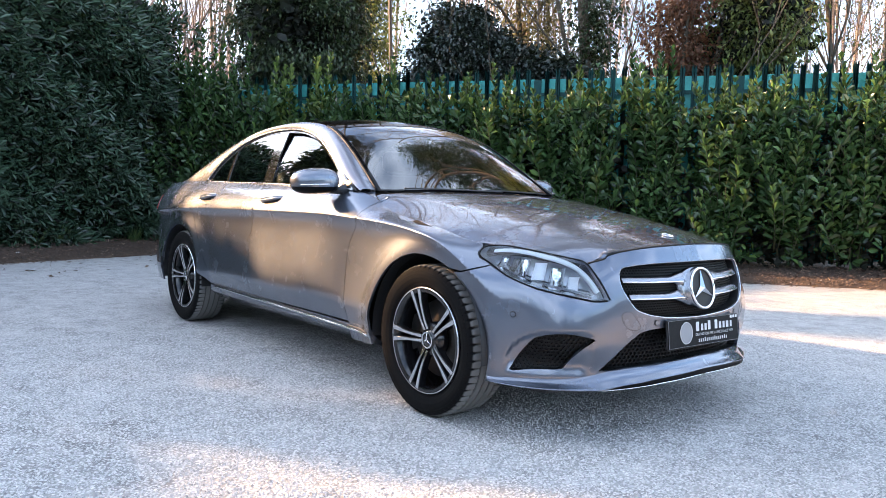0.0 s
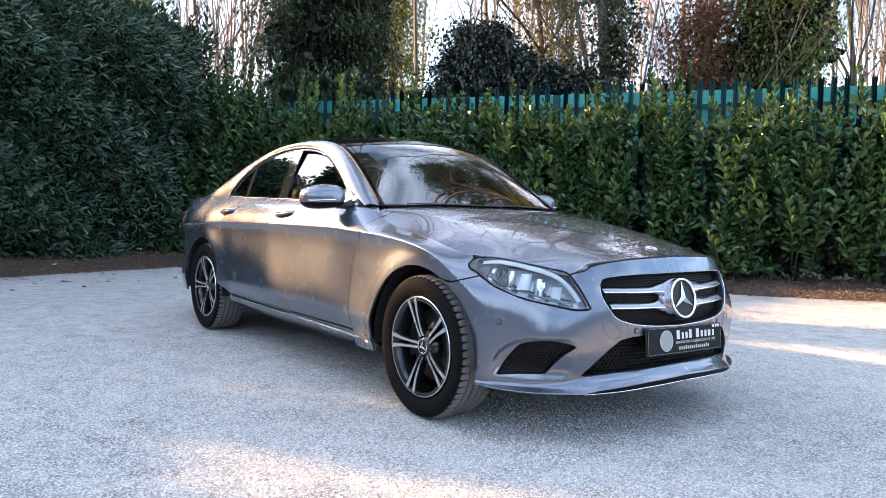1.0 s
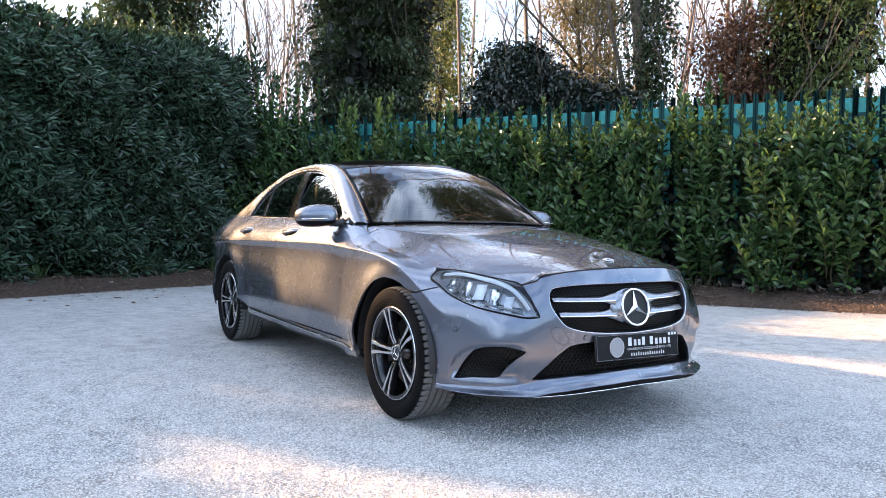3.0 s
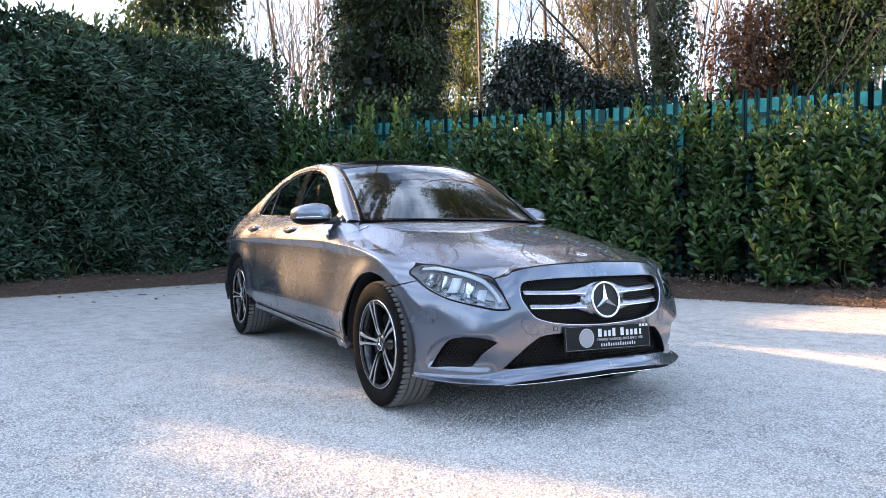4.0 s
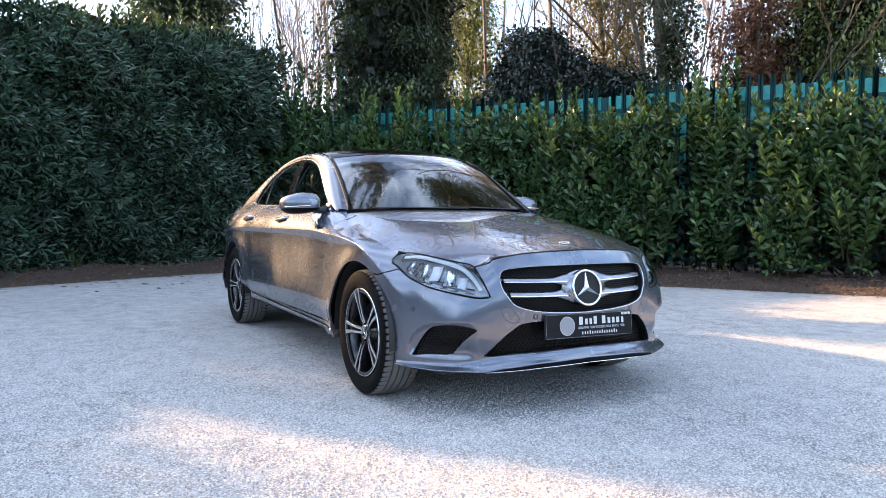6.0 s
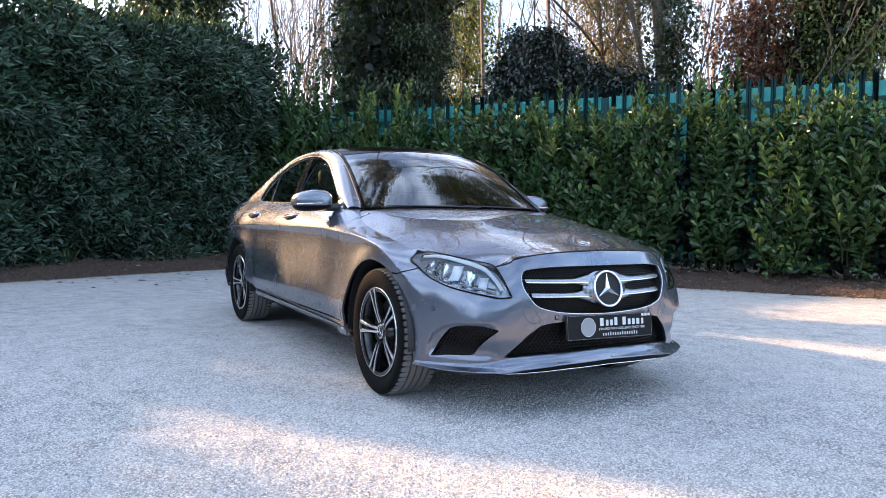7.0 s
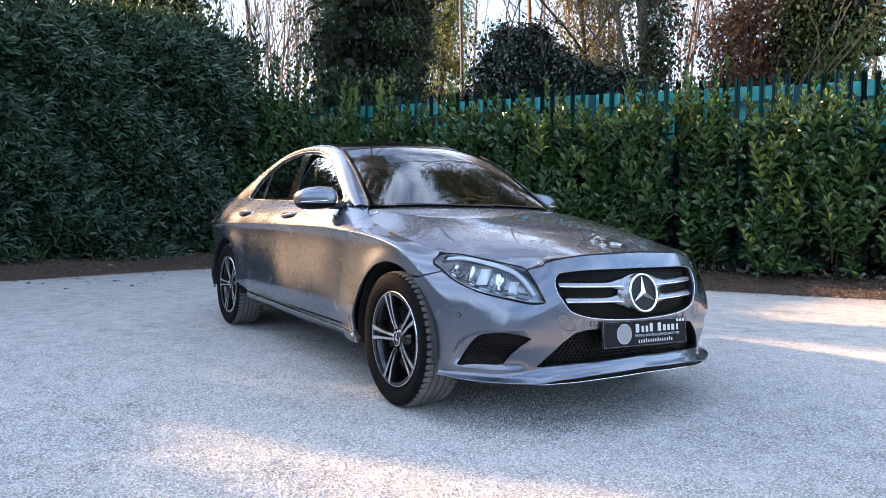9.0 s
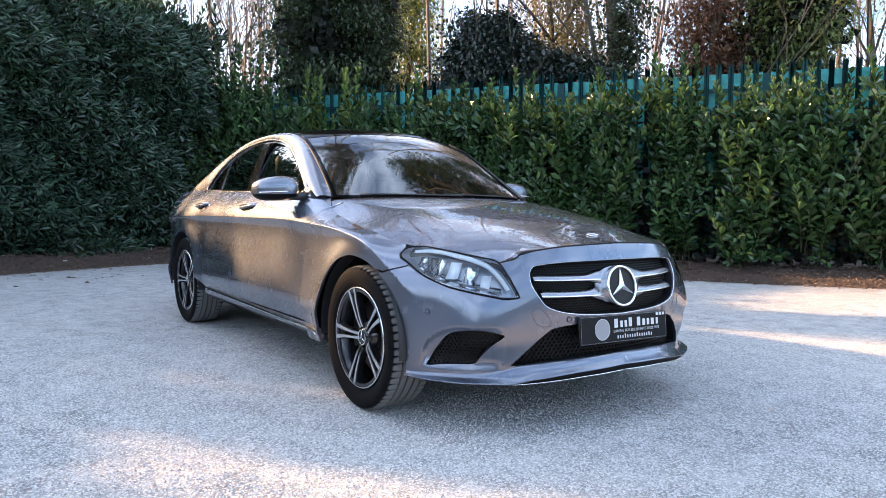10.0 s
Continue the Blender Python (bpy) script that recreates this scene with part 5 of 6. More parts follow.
        bm.faces.new((l, r, tip))
        bmesh.ops.recalc_face_normals(bm, faces=bm.faces[:])
        part("emblem_blade", bm, MAT_CHROME, emblem, "tapered chrome blade")
    # silver mount that gathers the louvres round the disc
    ang = np.linspace(0, 2 * math.pi, 49)
    ca, sa = np.cos(ang), np.sin(ang)
    rim = body(np.sign(ca) * 0.128 * np.abs(ca) ** 0.78, 0.591 + np.sign(sa) * 0.080 * np.abs(sa) ** 0.8, 0.020)
    back = tilt.inverted()
    rows = [rim - np.array([0.02, 0, 0]), rim]
    for f, r, h in ((0.5, 0.090, -0.016), (0.85, 0.088, -0.004), (1.0, 0.0875, 0.003), (1.0, 0.083, 0.004)):
        row = []
        for q in rim:
            v = back @ Vector(q)
            flat = Vector((v.x, v.y, 0)).normalized() * r
            row.append(tuple(Vector(q).lerp(tilt @ Vector((flat.x, flat.y, h)), f)))
        rows.append(np.array(row))
    grid_ob("emblem_mount", np.array(rows), MAT_LOUVRE, emblem, "satin silver mount round the disc")
    # small round badge on the bonnet
    p = Vector(bonnet(0.612, 0.0))
    tb = Matrix.Translation(p) @ pose(0, 0, 0, 0, 13, 0)
    bm = bmesh.new()
    bmesh.ops.create_cone(bm, cap_ends=True, segments=32, radius1=0.027, radius2=0.026, depth=0.004, matrix=tb @ pose(0, 0, 0.002))
    badge = part("bonnet_badge", bm, MAT_GLOSS, car, "small dark round badge with chrome rim")
    rod("badge_rim", [tuple(tb @ Vector((0.0265 * math.cos(a), 0.0265 * math.sin(a), 0.004))) for a in np.linspace(0, 2 * math.pi, 33)], 0.002, MAT_CHROME, badge, "chrome rim", 6)
    rod("badge_wreath", [tuple(tb @ Vector((0.0175 * math.cos(a), 0.0175 * math.sin(a), 0.0045))) for a in np.linspace(0, 2 * math.pi, 25)], 0.0018, MAT_SATIN, badge, "silver wreath ring", 6)
    # lower lip with bright edge strip
    for sg in (1, -1):
        ss = np.linspace(0.0, 0.97, 49) * sg
        a = np.abs(ss)
        zp = np.interp(a, [0, 0.21, 0.38, 0.50, 0.56, 0.62, 0.97], [0.304, 0.299, 0.290, 0.280, 0.266, 0.256, 0.243])
        zb = np.interp(a, [0, 0.25, 0.52, 0.97], [0.236, 0.230, 0.213, 0.227])
        ze = zb + np.interp(a, [0, 0.30, 0.45, 0.53, 0.97], [0.024, 0.021, 0.014, 0.002, 0.002])
        out = np.interp(a, [0, 0.5, 0.62, 0.74, 0.86, 0.97], [0.034, 0.036, 0.042, 0.050, 0.044, 0.016])
        # painted blade: a hollow shelf that runs out round the corners
        blade = [body(ss, zp + 0.004, 0.012), body(ss, zp, -0.002)]
        blade += [body(ss, zp + (ze - zp) * f, -out * g) for f, g in ((0.35, 0.16), (0.62, 0.42), (0.85, 0.80), (0.95, 0.98), (1.0, 1.0))]
        blade += [body(ss, ze - 0.003, -out + 0.004), body(ss, ze - 0.003, 0.05)]
        grid_ob("lip_blade", np.array(blade), MAT_PAINT, car)
        # black foot under the blade, edged with a bright strip
        cut = a <= 0.535
        rows = [body(ss, ze - 0.002, -out + 0.010), body(ss, (ze + zb) / 2, -out + 0.013), body(ss, zb, -out + 0.006), body(ss, zb - 0.004, 0.05)]
        grid_ob("lip_spoiler", np.array([r[cut] for r in rows]), MAT_LIP, car, "black foot of the front lip")
        strip = body(ss[cut], zb[cut], -out[cut] + 0.004)
        rod("lip_strip", strip, 0.0024, MAT_CHROME, car, "thin chrome strip along the lip", 6)


def build_plate():
    m = pose(0.807, 0.008, 0.412, 0, 0, 0) @ pose(0, 0, 0, -1.0, -6, 0)
    bm = bmesh.new()
    box(bm, (-0.012, -0.262, -0.058), (-0.003, 0.262, 0.058), 0.003)
    bm.transform(m)
    holder = part("number_plate", bm, MAT_BLACK, car, "dark dealer plate on a black holder")
    bm = bmesh.new()
    box(bm, (-0.003, -0.260, -0.0555), (0.0, 0.260, 0.0555))
    bm.transform(m)
    part("plate_face", bm, MAT_PLATE, holder, "dark grey plate with white print")

    def bar(y0, y1, z0, z1, mat=MAT_WHITE, name="print_bar"):
        bm = bmesh.new()
        box(bm, (-0.0005, y0, z0), (0.0008, y1, z1))
        bm.transform(m)
        part(name, bm, mat, holder)
    # thin border
    for b in ((-0.258, 0.258, 0.0535, 0.0545), (-0.258, 0.258, -0.0545, -0.0535), (-0.258, -0.257, -0.0535, 0.0535), (0.257, 0.258, -0.0535, 0.0535)):
        bar(*b, mat=MAT_PRINT_GREY, name="border_line")
    # firm's name and web address as bars
    y = -0.066
    for w, h in ((0.036, 0.037), (0.026, 0.027), (0.026, 0.027), (0.031, 0.037), (0.020, 0), (0.034, 0.037), (0.028, 0.027), (0.026, 0.027), (0.032, 0.027), (0.022, 0.027)):
        if h:
            bar(y, y + w * 0.58, 0.003, 0.003 + h, name="letter_bar")
        y += w
    for k in range(15):
        bar(-0.05 + 0.0148 * k, -0.044 + 0.0148 * k, -0.043, -0.030 + (0.004 if k % 5 == 3 else 0), name="letter_bar")
    for y in (0.195, 0.215, 0.235):
        bar(y, y + 0.014, 0.040, 0.052)
    disc = bmesh.new()
    bmesh.ops.create_cone(disc, cap_ends=True, segments=32, radius1=0.043, radius2=0.043, depth=0.0014, matrix=pose(0.0006, -0.137, 0.0, 0, 90, 0))
    disc.transform(m)
    part("print_disc", disc, MAT_PRINT_GREY, holder, "grey printed disc")
    rod("disc_rim", [tuple(m @ Vector((0.0012, -0.137 + 0.043 * math.cos(a), 0.043 * math.sin(a)))) for a in np.linspace(0, 2 * math.pi, 33)], 0.0012, MAT_WHITE, holder, sides=4)
    bar(-0.135, -0.108, 0.004, 0.026, name="disc_bar")
    t = bpy.data.curves.new("slogan", "FONT")
    t.body, t.size, t.align_x, t.align_y = "DRIVING FOR EXCELLENCE SINCE 1970", 0.0162, "CENTER", "CENTER"
    t.materials.append(MAT_WHITE)
    ob = new("slogan", t)
    ob.parent = holder
    ob.matrix_local = m @ pose(0.0012, 0.069, -0.012, 90, 0, 90)
    tagged(ob, "white printed slogan")


def build_lamp(sg):
    """Headlight: dark dish, reflectors, light guide, clear lens."""
    hl = HL * [sg, 1]
    dish = panel("headlight", hl, body, MAT_LAMP_DISH, car, 0.03, (), 0.0, "clear headlight with a white light guide", 0.055)
    # side walls of the dish
    p0, p1 = body(hl[:, 0], hl[:, 1], 0.004), body(hl[:, 0], hl[:, 1], 0.055)
    grid_ob("headlight_wall", np.array([p0, p1]).transpose(1, 0, 2)[np.r_[0:len(hl), 0]].transpose(1, 0, 2), MAT_LAMP_DISH, dish, "grey inner wall")
    panel("headlight_lens", hl, body, MAT_LENS, dish, 0.02, (), 0.0, "clear lens", 0.001)
    ring = body(np.append(hl[:, 0], hl[0, 0]), np.append(hl[:, 1], hl[0, 1]), 0.003)
    rod("lamp_seal", ring, 0.0036, MAT_LIP, dish, "black seal round the lens", 6)
    # eyebrow light guide
    brow = smooth_line([(1.00, 0.727), (0.932, 0.732), (0.848, 0.727), (0.771, 0.716), (0.69, 0.700), (0.622, 0.674), (0.574, 0.630), (0.545, 0.586)], 5)
    n = len(brow)
    wide = np.interp(np.arange(n), [0, n * 0.5, n - 1], [0.007, 0.011, 0.010])
    d = np.gradient(brow, axis=0)
    d /= np.linalg.norm(d, axis=1, keepdims=True)
    nn = np.stack([-d[:, 1], d[:, 0]], 1)
    rows = []
    for k, dep in ((-1, 0.03), (-0.8, 0.007), (0.8, 0.007), (1, 0.03)):
        q = brow + nn * wide[:, None] * k
        rows.append(body(q[:, 0] * sg, q[:, 1], dep))
    grid_ob("light_guide", np.array(rows), MAT_LAMP_WHITE, dish, "white light guide")
    # chrome sill of the lamp
    sill = smooth_line([(0.95, 0.668), (0.87, 0.634), (0.76, 0.606), (0.66, 0.588), (0.57, 0.573)], 4)
    rows = [body(sill[:, 0] * sg, sill[:, 1] + dz, dep) for dz, dep in ((-0.012, 0.012), (0.004, 0.016), (0.016, 0.045))]
    grid_ob("reflector_sill", np.array(rows), MAT_LAMP_SILVER, dish, "silver lower reflector")
    # lamp units: upright silver panes and one dark slot
    for s, z0, z1, w, dep, mat in ((0.955, 0.672, 0.708, 0.018, 0.022, MAT_LAMP_SILVER), (0.905, 0.655, 0.704, 0.016, 0.020, MAT_GLOSS), (0.862, 0.640, 0.700, 0.022, 0.018, MAT_LAMP_SILVER), (0.79, 0.625, 0.690, 0.030, 0.022, MAT_LAMP_WHITE), (0.71, 0.605, 0.672, 0.034, 0.024, MAT_LAMP_SILVER), (0.640, 0.588, 0.640, 0.022, 0.022, MAT_LAMP_WHITE)):
        rows = []
        for f, d in ((-1.0, 0.012), (-0.85, 0.0), (0.0, 0.004), (0.85, 0.0), (1.0, 0.012)):
            zz = np.linspace(z0, z1, 6)
            rows.append(body(np.full(6, s + w * f) * sg - 0.25 * (zz - z0) * sg, zz, dep + d + 0.012 * np.sin(np.linspace(0, 3.1, 6))))
        grid_ob("reflector_pane", np.array(rows), mat, dish, "upright reflector pane")


CREASES = [np.array([(s, float(shoulder_z(s)) + dz) for s in np.arange(1.02, 5.0, 0.02)]) for dz in (-0.45, -0.435, -0.42, -0.405, -0.018, -0.004, 0.003, 0.014)]


def build_flank(sg):
    creases = [c * [sg, 1] for c in CREASES]
    S = lambda pts: np.asarray(pts, float) * [sg, 1]
    front = smooth_line([(1.885, 0.930), (1.872, 0.87), (1.885, 0.80), (1.955, 0.70), (1.972, 0.58), (1.968, 0.45), (1.955, 0.36), (1.945, 0.325)], 4)
    middle = smooth_line([(2.985, 0.986), (3.005, 0.90), (3.035, 0.80), (3.083, 0.67), (3.085, 0.50), (3.065, 0.325)], 4)
    rear = smooth_line([(4.02, 1.005), (4.03, 0.93), (4.01, 0.84), (3.965, 0.75), (3.856, 0.61), (3.75, 0.48), (3.66, 0.38), (3.62, 0.325)], 4)
    # wing
    top = [(s, float(top_z(s)) - 0.001) for s in np.linspace(1.07, 1.885, 22)]
    arch = arch_pts(0.0, 62, 192, 34)
    bottom = [(1.73, 0.245), (1.80, 0.235), (1.94, 0.23)]
    lampr = [(1.104, 0.645), (1.045, 0.661), (0.993, 0.675), (0.996, 0.680), (1.042, 0.700), (1.059, 0.720), (1.058, 0.744), (1.070, 0.752)]
    poly = np.array(top + [tuple(p) for p in front] + [(1.943, 0.23)] + bottom[::-1][1:] + arch[::-1] + lampr)
    panel("front_wing", S(poly), body, MAT_PAINT, car, 0.025, (), 0.012, "grey front wing", creases=creases)
    g = GAP / 2
    tops = lambda a, b: [(s, float(top_z(s))) for s in np.linspace(a, b, 14)]
    d1 = np.concatenate([tops(1.885 + GAP, 2.985 - g), middle - [g, 0], [(3.06, 0.322)], [(1.95, 0.322)], (front + [GAP, 0])[::-1]])
    door = panel("front_door", S(d1), body, MAT_PAINT, car, 0.028, (), 0.014, "grey front door", creases=creases)
    d2 = np.concatenate([tops(2.985 + g, 4.02 - g), rear - [g, 0], [(3.07, 0.322)], (middle + [g, 0])[::-1]])
    door2 = panel("rear_door", S(d2), body, MAT_PAINT, car, 0.028, (), 0.014, "grey rear door", creases=creases)
    # quarter panel and tail
    archr = arch_pts(-BASE, 10, 182, 44)
    end = ARC[-1] - 0.001
    q = np.concatenate([tops(4.02 + g, end), [(end, 0.26), (5.2, 0.25), (4.75, 0.245), (4.56, 0.26)], archr[::-1], [(3.66, 0.325)], (rear + [g, 0])[::-1]])
    panel("rear_quarter", S(q), body, MAT_PAINT, car, 0.03, (), 0.012, "grey rear wing and bumper side", creases=creases)
    # sill with bright strip
    sill = np.array([(1.72, 0.312), (3.66, 0.318), (3.70, 0.25), (3.68, 0.205), (1.76, 0.205), (1.71, 0.26)])
    panel("side_sill", S(sill), lambda s, z: body(s, z, -0.004 + 0.10 * np.clip((0.278 - z) / 0.08, 0, 1)), MAT_PAINT, car, 0.03, (), 0.02, "grey side sill")
    ss = np.linspace(1.735, 3.60, 40)
    zz = np.interp(ss, [1.73, 3.6], [0.283, 0.312])
    rod("sill_strip", body(ss * sg, zz, -0.009), 0.0055, MAT_CHROME, car, "chrome strip along the sill", 6)
    rod("sill_shadow_seam", body(ss * sg, zz + 0.014, -0.002), 0.005, MAT_BLACK, car, "black seam over the sill strip", 6)
    # handles
    for s0, parent in ((2.825, door), (3.765, door2)):
        z0 = 0.895
        # no real hollow: a flat oval, black to paint the recess's shade
        shade_oval = [(s0 + 0.062 * math.cos(a), z0 - 0.006 + 0.024 * math.sin(a)) for a in np.linspace(0, 2 * math.pi, 28, endpoint=False)]
        panel("handle_cup", S(shade_oval), body, MAT_BLACK, parent, 0.02, (), 0.0, "flat black oval for the shade of the handle recess", -0.0012)
        t = np.linspace(-1, 1, 15)
        rows = []
        for prof_z, prof_o in ((-0.012, 0.0), (-0.014, -0.5), (-0.004, -1.0), (0.008, -0.95), (0.015, -0.4), (0.012, 0.0)):
            lift = 0.034 * (1 - np.abs(t) ** 4) + 0.004
            rows.append(body((s0 + 0.112 * t) * sg, z0 + 0.004 - 0.012 * t + prof_z * (1 - 0.5 * np.abs(t) ** 3), prof_o * lift + 0.002))
        handle = grid_ob("door_handle", np.array(rows), MAT_PAINT, parent, "grey pull handle with chrome strip")
        rod("handle_strip", body((s0 + 0.100 * t) * sg, z0 + 0.0135 - 0.012 * t, -0.035 * (1 - np.abs(t) ** 4) - 0.002), 0.004, MAT_CHROME, handle, "chrome strip", 6)
    # tail lamp
    tl = [(4.98, 0.80), (5.06, 0.90), (5.30, 0.90), (5.35, 0.80), (5.1, 0.77)]
    panel("tail_lamp", S(smooth_line(tl, 4, True)), body, MAT_RED, car, 0.04, (), 0.01, "red tail lamp", -0.004)
    build_glasshouse(sg)


def build_glasshouse(sg):
    cab = lambda x, z: cabin(x, z, sg)
    foot = 0.984
    fw = np.concatenate([smooth_line([(-0.83, foot + 0.002), (-1.2, 0.990), (-1.675, 1.000)], 3), smooth_line([(-1.70, 1.10), (-1.745, 1.315)], 2), smooth_line([(-1.62, 1.309), (-1.46, 1.283), (-1.30, 1.236), (-1.12, 1.156), (-0.95, 1.066)], 3)])
    rw = np.concatenate([smooth_line([(-1.80, 1.003), (-2.05, 1.006), (-2.36, 1.010)], 3), smooth_line([(-2.375, 1.10), (-2.405, 1.226)], 2), smooth_line([(-2.30, 1.268), (-2.15, 1.300), (-2.0, 1.314), (-1.865, 1.320)], 3)])
    qw = np.concatenate([smooth_line([(-2.395, 1.012), (-2.55, 1.016), (-2.705, 1.022)], 2), smooth_line([(-2.66, 1.085), (-2.58, 1.147), (-2.50, 1.195), (-2.435, 1.222)], 3)])
    dlo = np.concatenate([smooth_line([(-0.755, 0.962), (-1.2, 0.978), (-1.7, 0.990), (-2.3, 0.998), (-2.70, 1.006)], 4), smooth_line([(-2.735, 1.020), (-2.66, 1.105), (-2.55, 1.185), (-2.41, 1.248), (-2.25, 1.296), (-2.05, 1.326), (-1.83, 1.334), (-1.62, 1.322), (-1.46, 1.297), (-1.29, 1.249), (-1.11, 1.168), (-0.94, 1.078)], 4)])
    panel("window_surround", dlo, cab, MAT_GLOSS, car, 0.04, [fw, rw, qw], 0.006, "gloss black window pillars", 0.006)
    panel("front_window", fw, lambda x, z: cabin(x, z, sg, 0.012 + 0.075 * (z - 1.15)), MAT_GLASS_SIDE, car, 0.04, (), 0.0, "clear front side window", 0.006).visible_shadow = False
    panel("rear_window", rw, cab, MAT_GLASS_DARK, car, 0.04, (), 0.0, "dark tinted rear side window", 0.009).visible_shadow = False
    panel("quarter_window", qw, cab, MAT_GLASS_DARK, car, 0.04, (), 0.0, "dark tinted quarter window", 0.009).visible_shadow = False
    p = cab(dlo[:, 0], dlo[:, 1])
    rod("window_trim", np.concatenate([p, p[:1]]), 0.006, MAT_SATIN, car, "satin chrome window trim", 6)
    # pillar and roof rail, from window outline to screen edge
    tt = np.linspace(0, 1, 60)
    edge_t = [0, 0.1, 0.2, 0.3, 0.4, 0.5, 0.62, 0.71, 0.78, 0.83, 0.88, 1.0]
    ex = pchip(edge_t, [-0.70, -0.905, -1.10, -1.30, -1.55, -1.83, -2.15, -2.43, -2.64, -2.755, -2.86, -3.30])
    ez = pchip(edge_t, [0.958, 1.062, 1.170, 1.258, 1.314, 1.338, 1.316, 1.243, 1.13, 1.015, 1.000, 0.995])
    a = cab(ex(tt), ez(tt))
    b = np.stack([rail_x(tt), -sg * rail_w(tt), rail_z(tt)], 1)
    rows = []
    for k in np.linspace(0, 1, 9):
        out = np.zeros_like(a)
        out[:, 1], out[:, 2] = -sg * 0.72, 0.69
        rows.append(a + (b - a) * k + out * (np.linalg.norm(b - a, axis=1) * 0.16 * 4 * k * (1 - k))[:, None])
    grid_ob("roof_rail", np.array(rows), MAT_PAINT, car, "grey door pillars and roof rail")
    # filler at the foot of the pillar
    rod("screen_trim", b[:19] + [0.004, 0, 0.0], 0.006, MAT_LIP, car, "black screen edge trim", 6)


def build_top():
    nose = body(np.linspace(0, 0.487, 12), top_z(np.linspace(0, 0.487, 12)) - 0.003)
    front = [(float(p[0]) - 0.004, -float(p[1])) for p in nose]
    side = [(float(x), float(edge_y(x)) - 0.004) for x in np.linspace(0.632, -0.615, 38)]
    back = [(-0.622, 0.60), (-0.60, 0.45), (-0.57, 0.25), (-0.56, 0.0)]
    half = np.array([(y, x) for x, y in front + side + back])
    outline = np.concatenate([half, mirrored(half)[::-1][1:-1]])
    for sg in (1, -1):
        a = np.linspace(0.0, 0.50, 16)
        rod("bonnet_seam", body(a * sg, top_z(a) - 0.001, 0.0005), 0.0036, MAT_VOID, car, "", 4)
        corner = smooth_line([(0.497, 0.7165), (0.512, 0.709), (0.535, 0.7025), (0.572, 0.6935)], 3)
        rod("bonnet_seam", body(corner[:, 0] * sg, corner[:, 1], 0.0005), 0.0042, MAT_VOID, car, "", 4)
    panel("bonnet", outline, lambda y, x: bonnet(x, -y), MAT_PAINT, car, 0.024, (), 0.014, "long grey bonnet with two faint creases")
    scr = lambda v, q: screen(v / 0.78, q / 0.6)
    rect = lambda a, b, w: [(a, -w), (b, -w), (b, w), (a, w)]
    glass = panel("windscreen", [(0.0, -0.594), (0.78, -0.594), (0.78, 0.594), (0.0, 0.594)], scr, MAT_GLASS, car, 0.04, (), 0.0, "raked windscreen")
    glass.visible_shadow = False
    for name, a, b in (("screen_top_band", 0.715, 0.776), ("screen_foot_band", 0.0, 0.012)):
        panel(name, rect(a, b, 0.585), scr, MAT_ROOF, car, 0.04, (), 0.0, "black screen band", -0.002)
    for sg in (1, -1):
        edge = np.array([(0.0, 0.578), (0.715, 0.578), (0.715, 0.592), (0.0, 0.592)]) * [1, sg]
        panel("screen_side_band", edge, scr, MAT_ROOF, car, 0.04, (), 0.0, "black screen band", -0.0022)
    rf = lambda t, q: roof(0.3 + t / 2.2, q / 0.56)
    panel("roof_glass", rect(0.004, 0.92, 0.548), rf, MAT_ROOF, car, 0.05, (), 0.01, "black glass roof")
    panel("rear_screen", rect(0.93, 1.535, 0.53), rf, MAT_GLASS_DARK, car, 0.05, (), 0.0, "dark rear screen")
    # boot lid between the rear wings
    a = np.linspace(4.50, 5.70, 24)
    p = body(a, top_z(a))
    rows = [[(x, y * k, z + 0.03 * (1 - k * k) * np.clip((x + 3.95) / 0.5, 0, 1)) for k in np.linspace(1, -1, 13)] for x, y, z in p]
    grid_ob("boot_lid", rows, MAT_PAINT, car, "grey boot lid")
    # painted corners between bonnet, wing and pillar
    for sg in (1, -1):
        rows = []
        for x in np.linspace(-0.47, -0.71, 13):
            s = s_at_x(x)
            a, e = body(s * sg, float(top_z(s)) - 0.001), np.array([max(x, -0.665), -sg * float(edge_y(x)), float(edge_z(x)) - 0.001])
            rows.append([a + (e - a) * k for k in np.linspace(0, 1, 5)])
        grid_ob("cowl_corner", np.array(rows), MAT_PAINT, car, "grey wing corner at the screen pillar")
    # cowl and wipers
    rows = [[(-0.54 - 0.10 * (abs(y) / 0.62) ** 2 - k * 0.10, y, 0.945 - 0.012 * k) for y in np.linspace(-0.66, 0.66, 15)] for k in (0, 1)]
    grid_ob("cowl", rows, MAT_BLACK, car, "black cowl panel")
    for y0, y1, v1 in ((0.12, -0.50, 0.035), (0.55, 0.0, 0.03)):
        pts = [screen(np.array(0.004 + 0.5 * v1 * t), np.array((y0 + (y1 - y0) * t) / 0.64)) + np.array([0.006, 0, 0.005]) for t in np.linspace(0, 1, 8)]
        rod("wiper", pts, 0.0045, MAT_BLACK, car, "black wiper blade", 6)
    # inside shell that closes the body behind the skin
    end = ARC[-1] - 0.01
    for sg in (1, -1):
        low = [(end * sg, 0.24), (4.6 * sg, 0.24)] + [(s * sg, z) for s, z in arch_pts(-BASE, 194, -14, 30)] + [(1.8 * sg, 0.24)] + [(s * sg, z) for s, z in arch_pts(0.0, 194, -14, 30)] + [(0.9 * sg, 0.24), (0.0, 0.24)]
        poly = [(s * sg, float(top_z(s)) - 0.03) for s in np.linspace(0.0, end, 60)] + low
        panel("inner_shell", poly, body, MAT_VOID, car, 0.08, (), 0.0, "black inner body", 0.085)
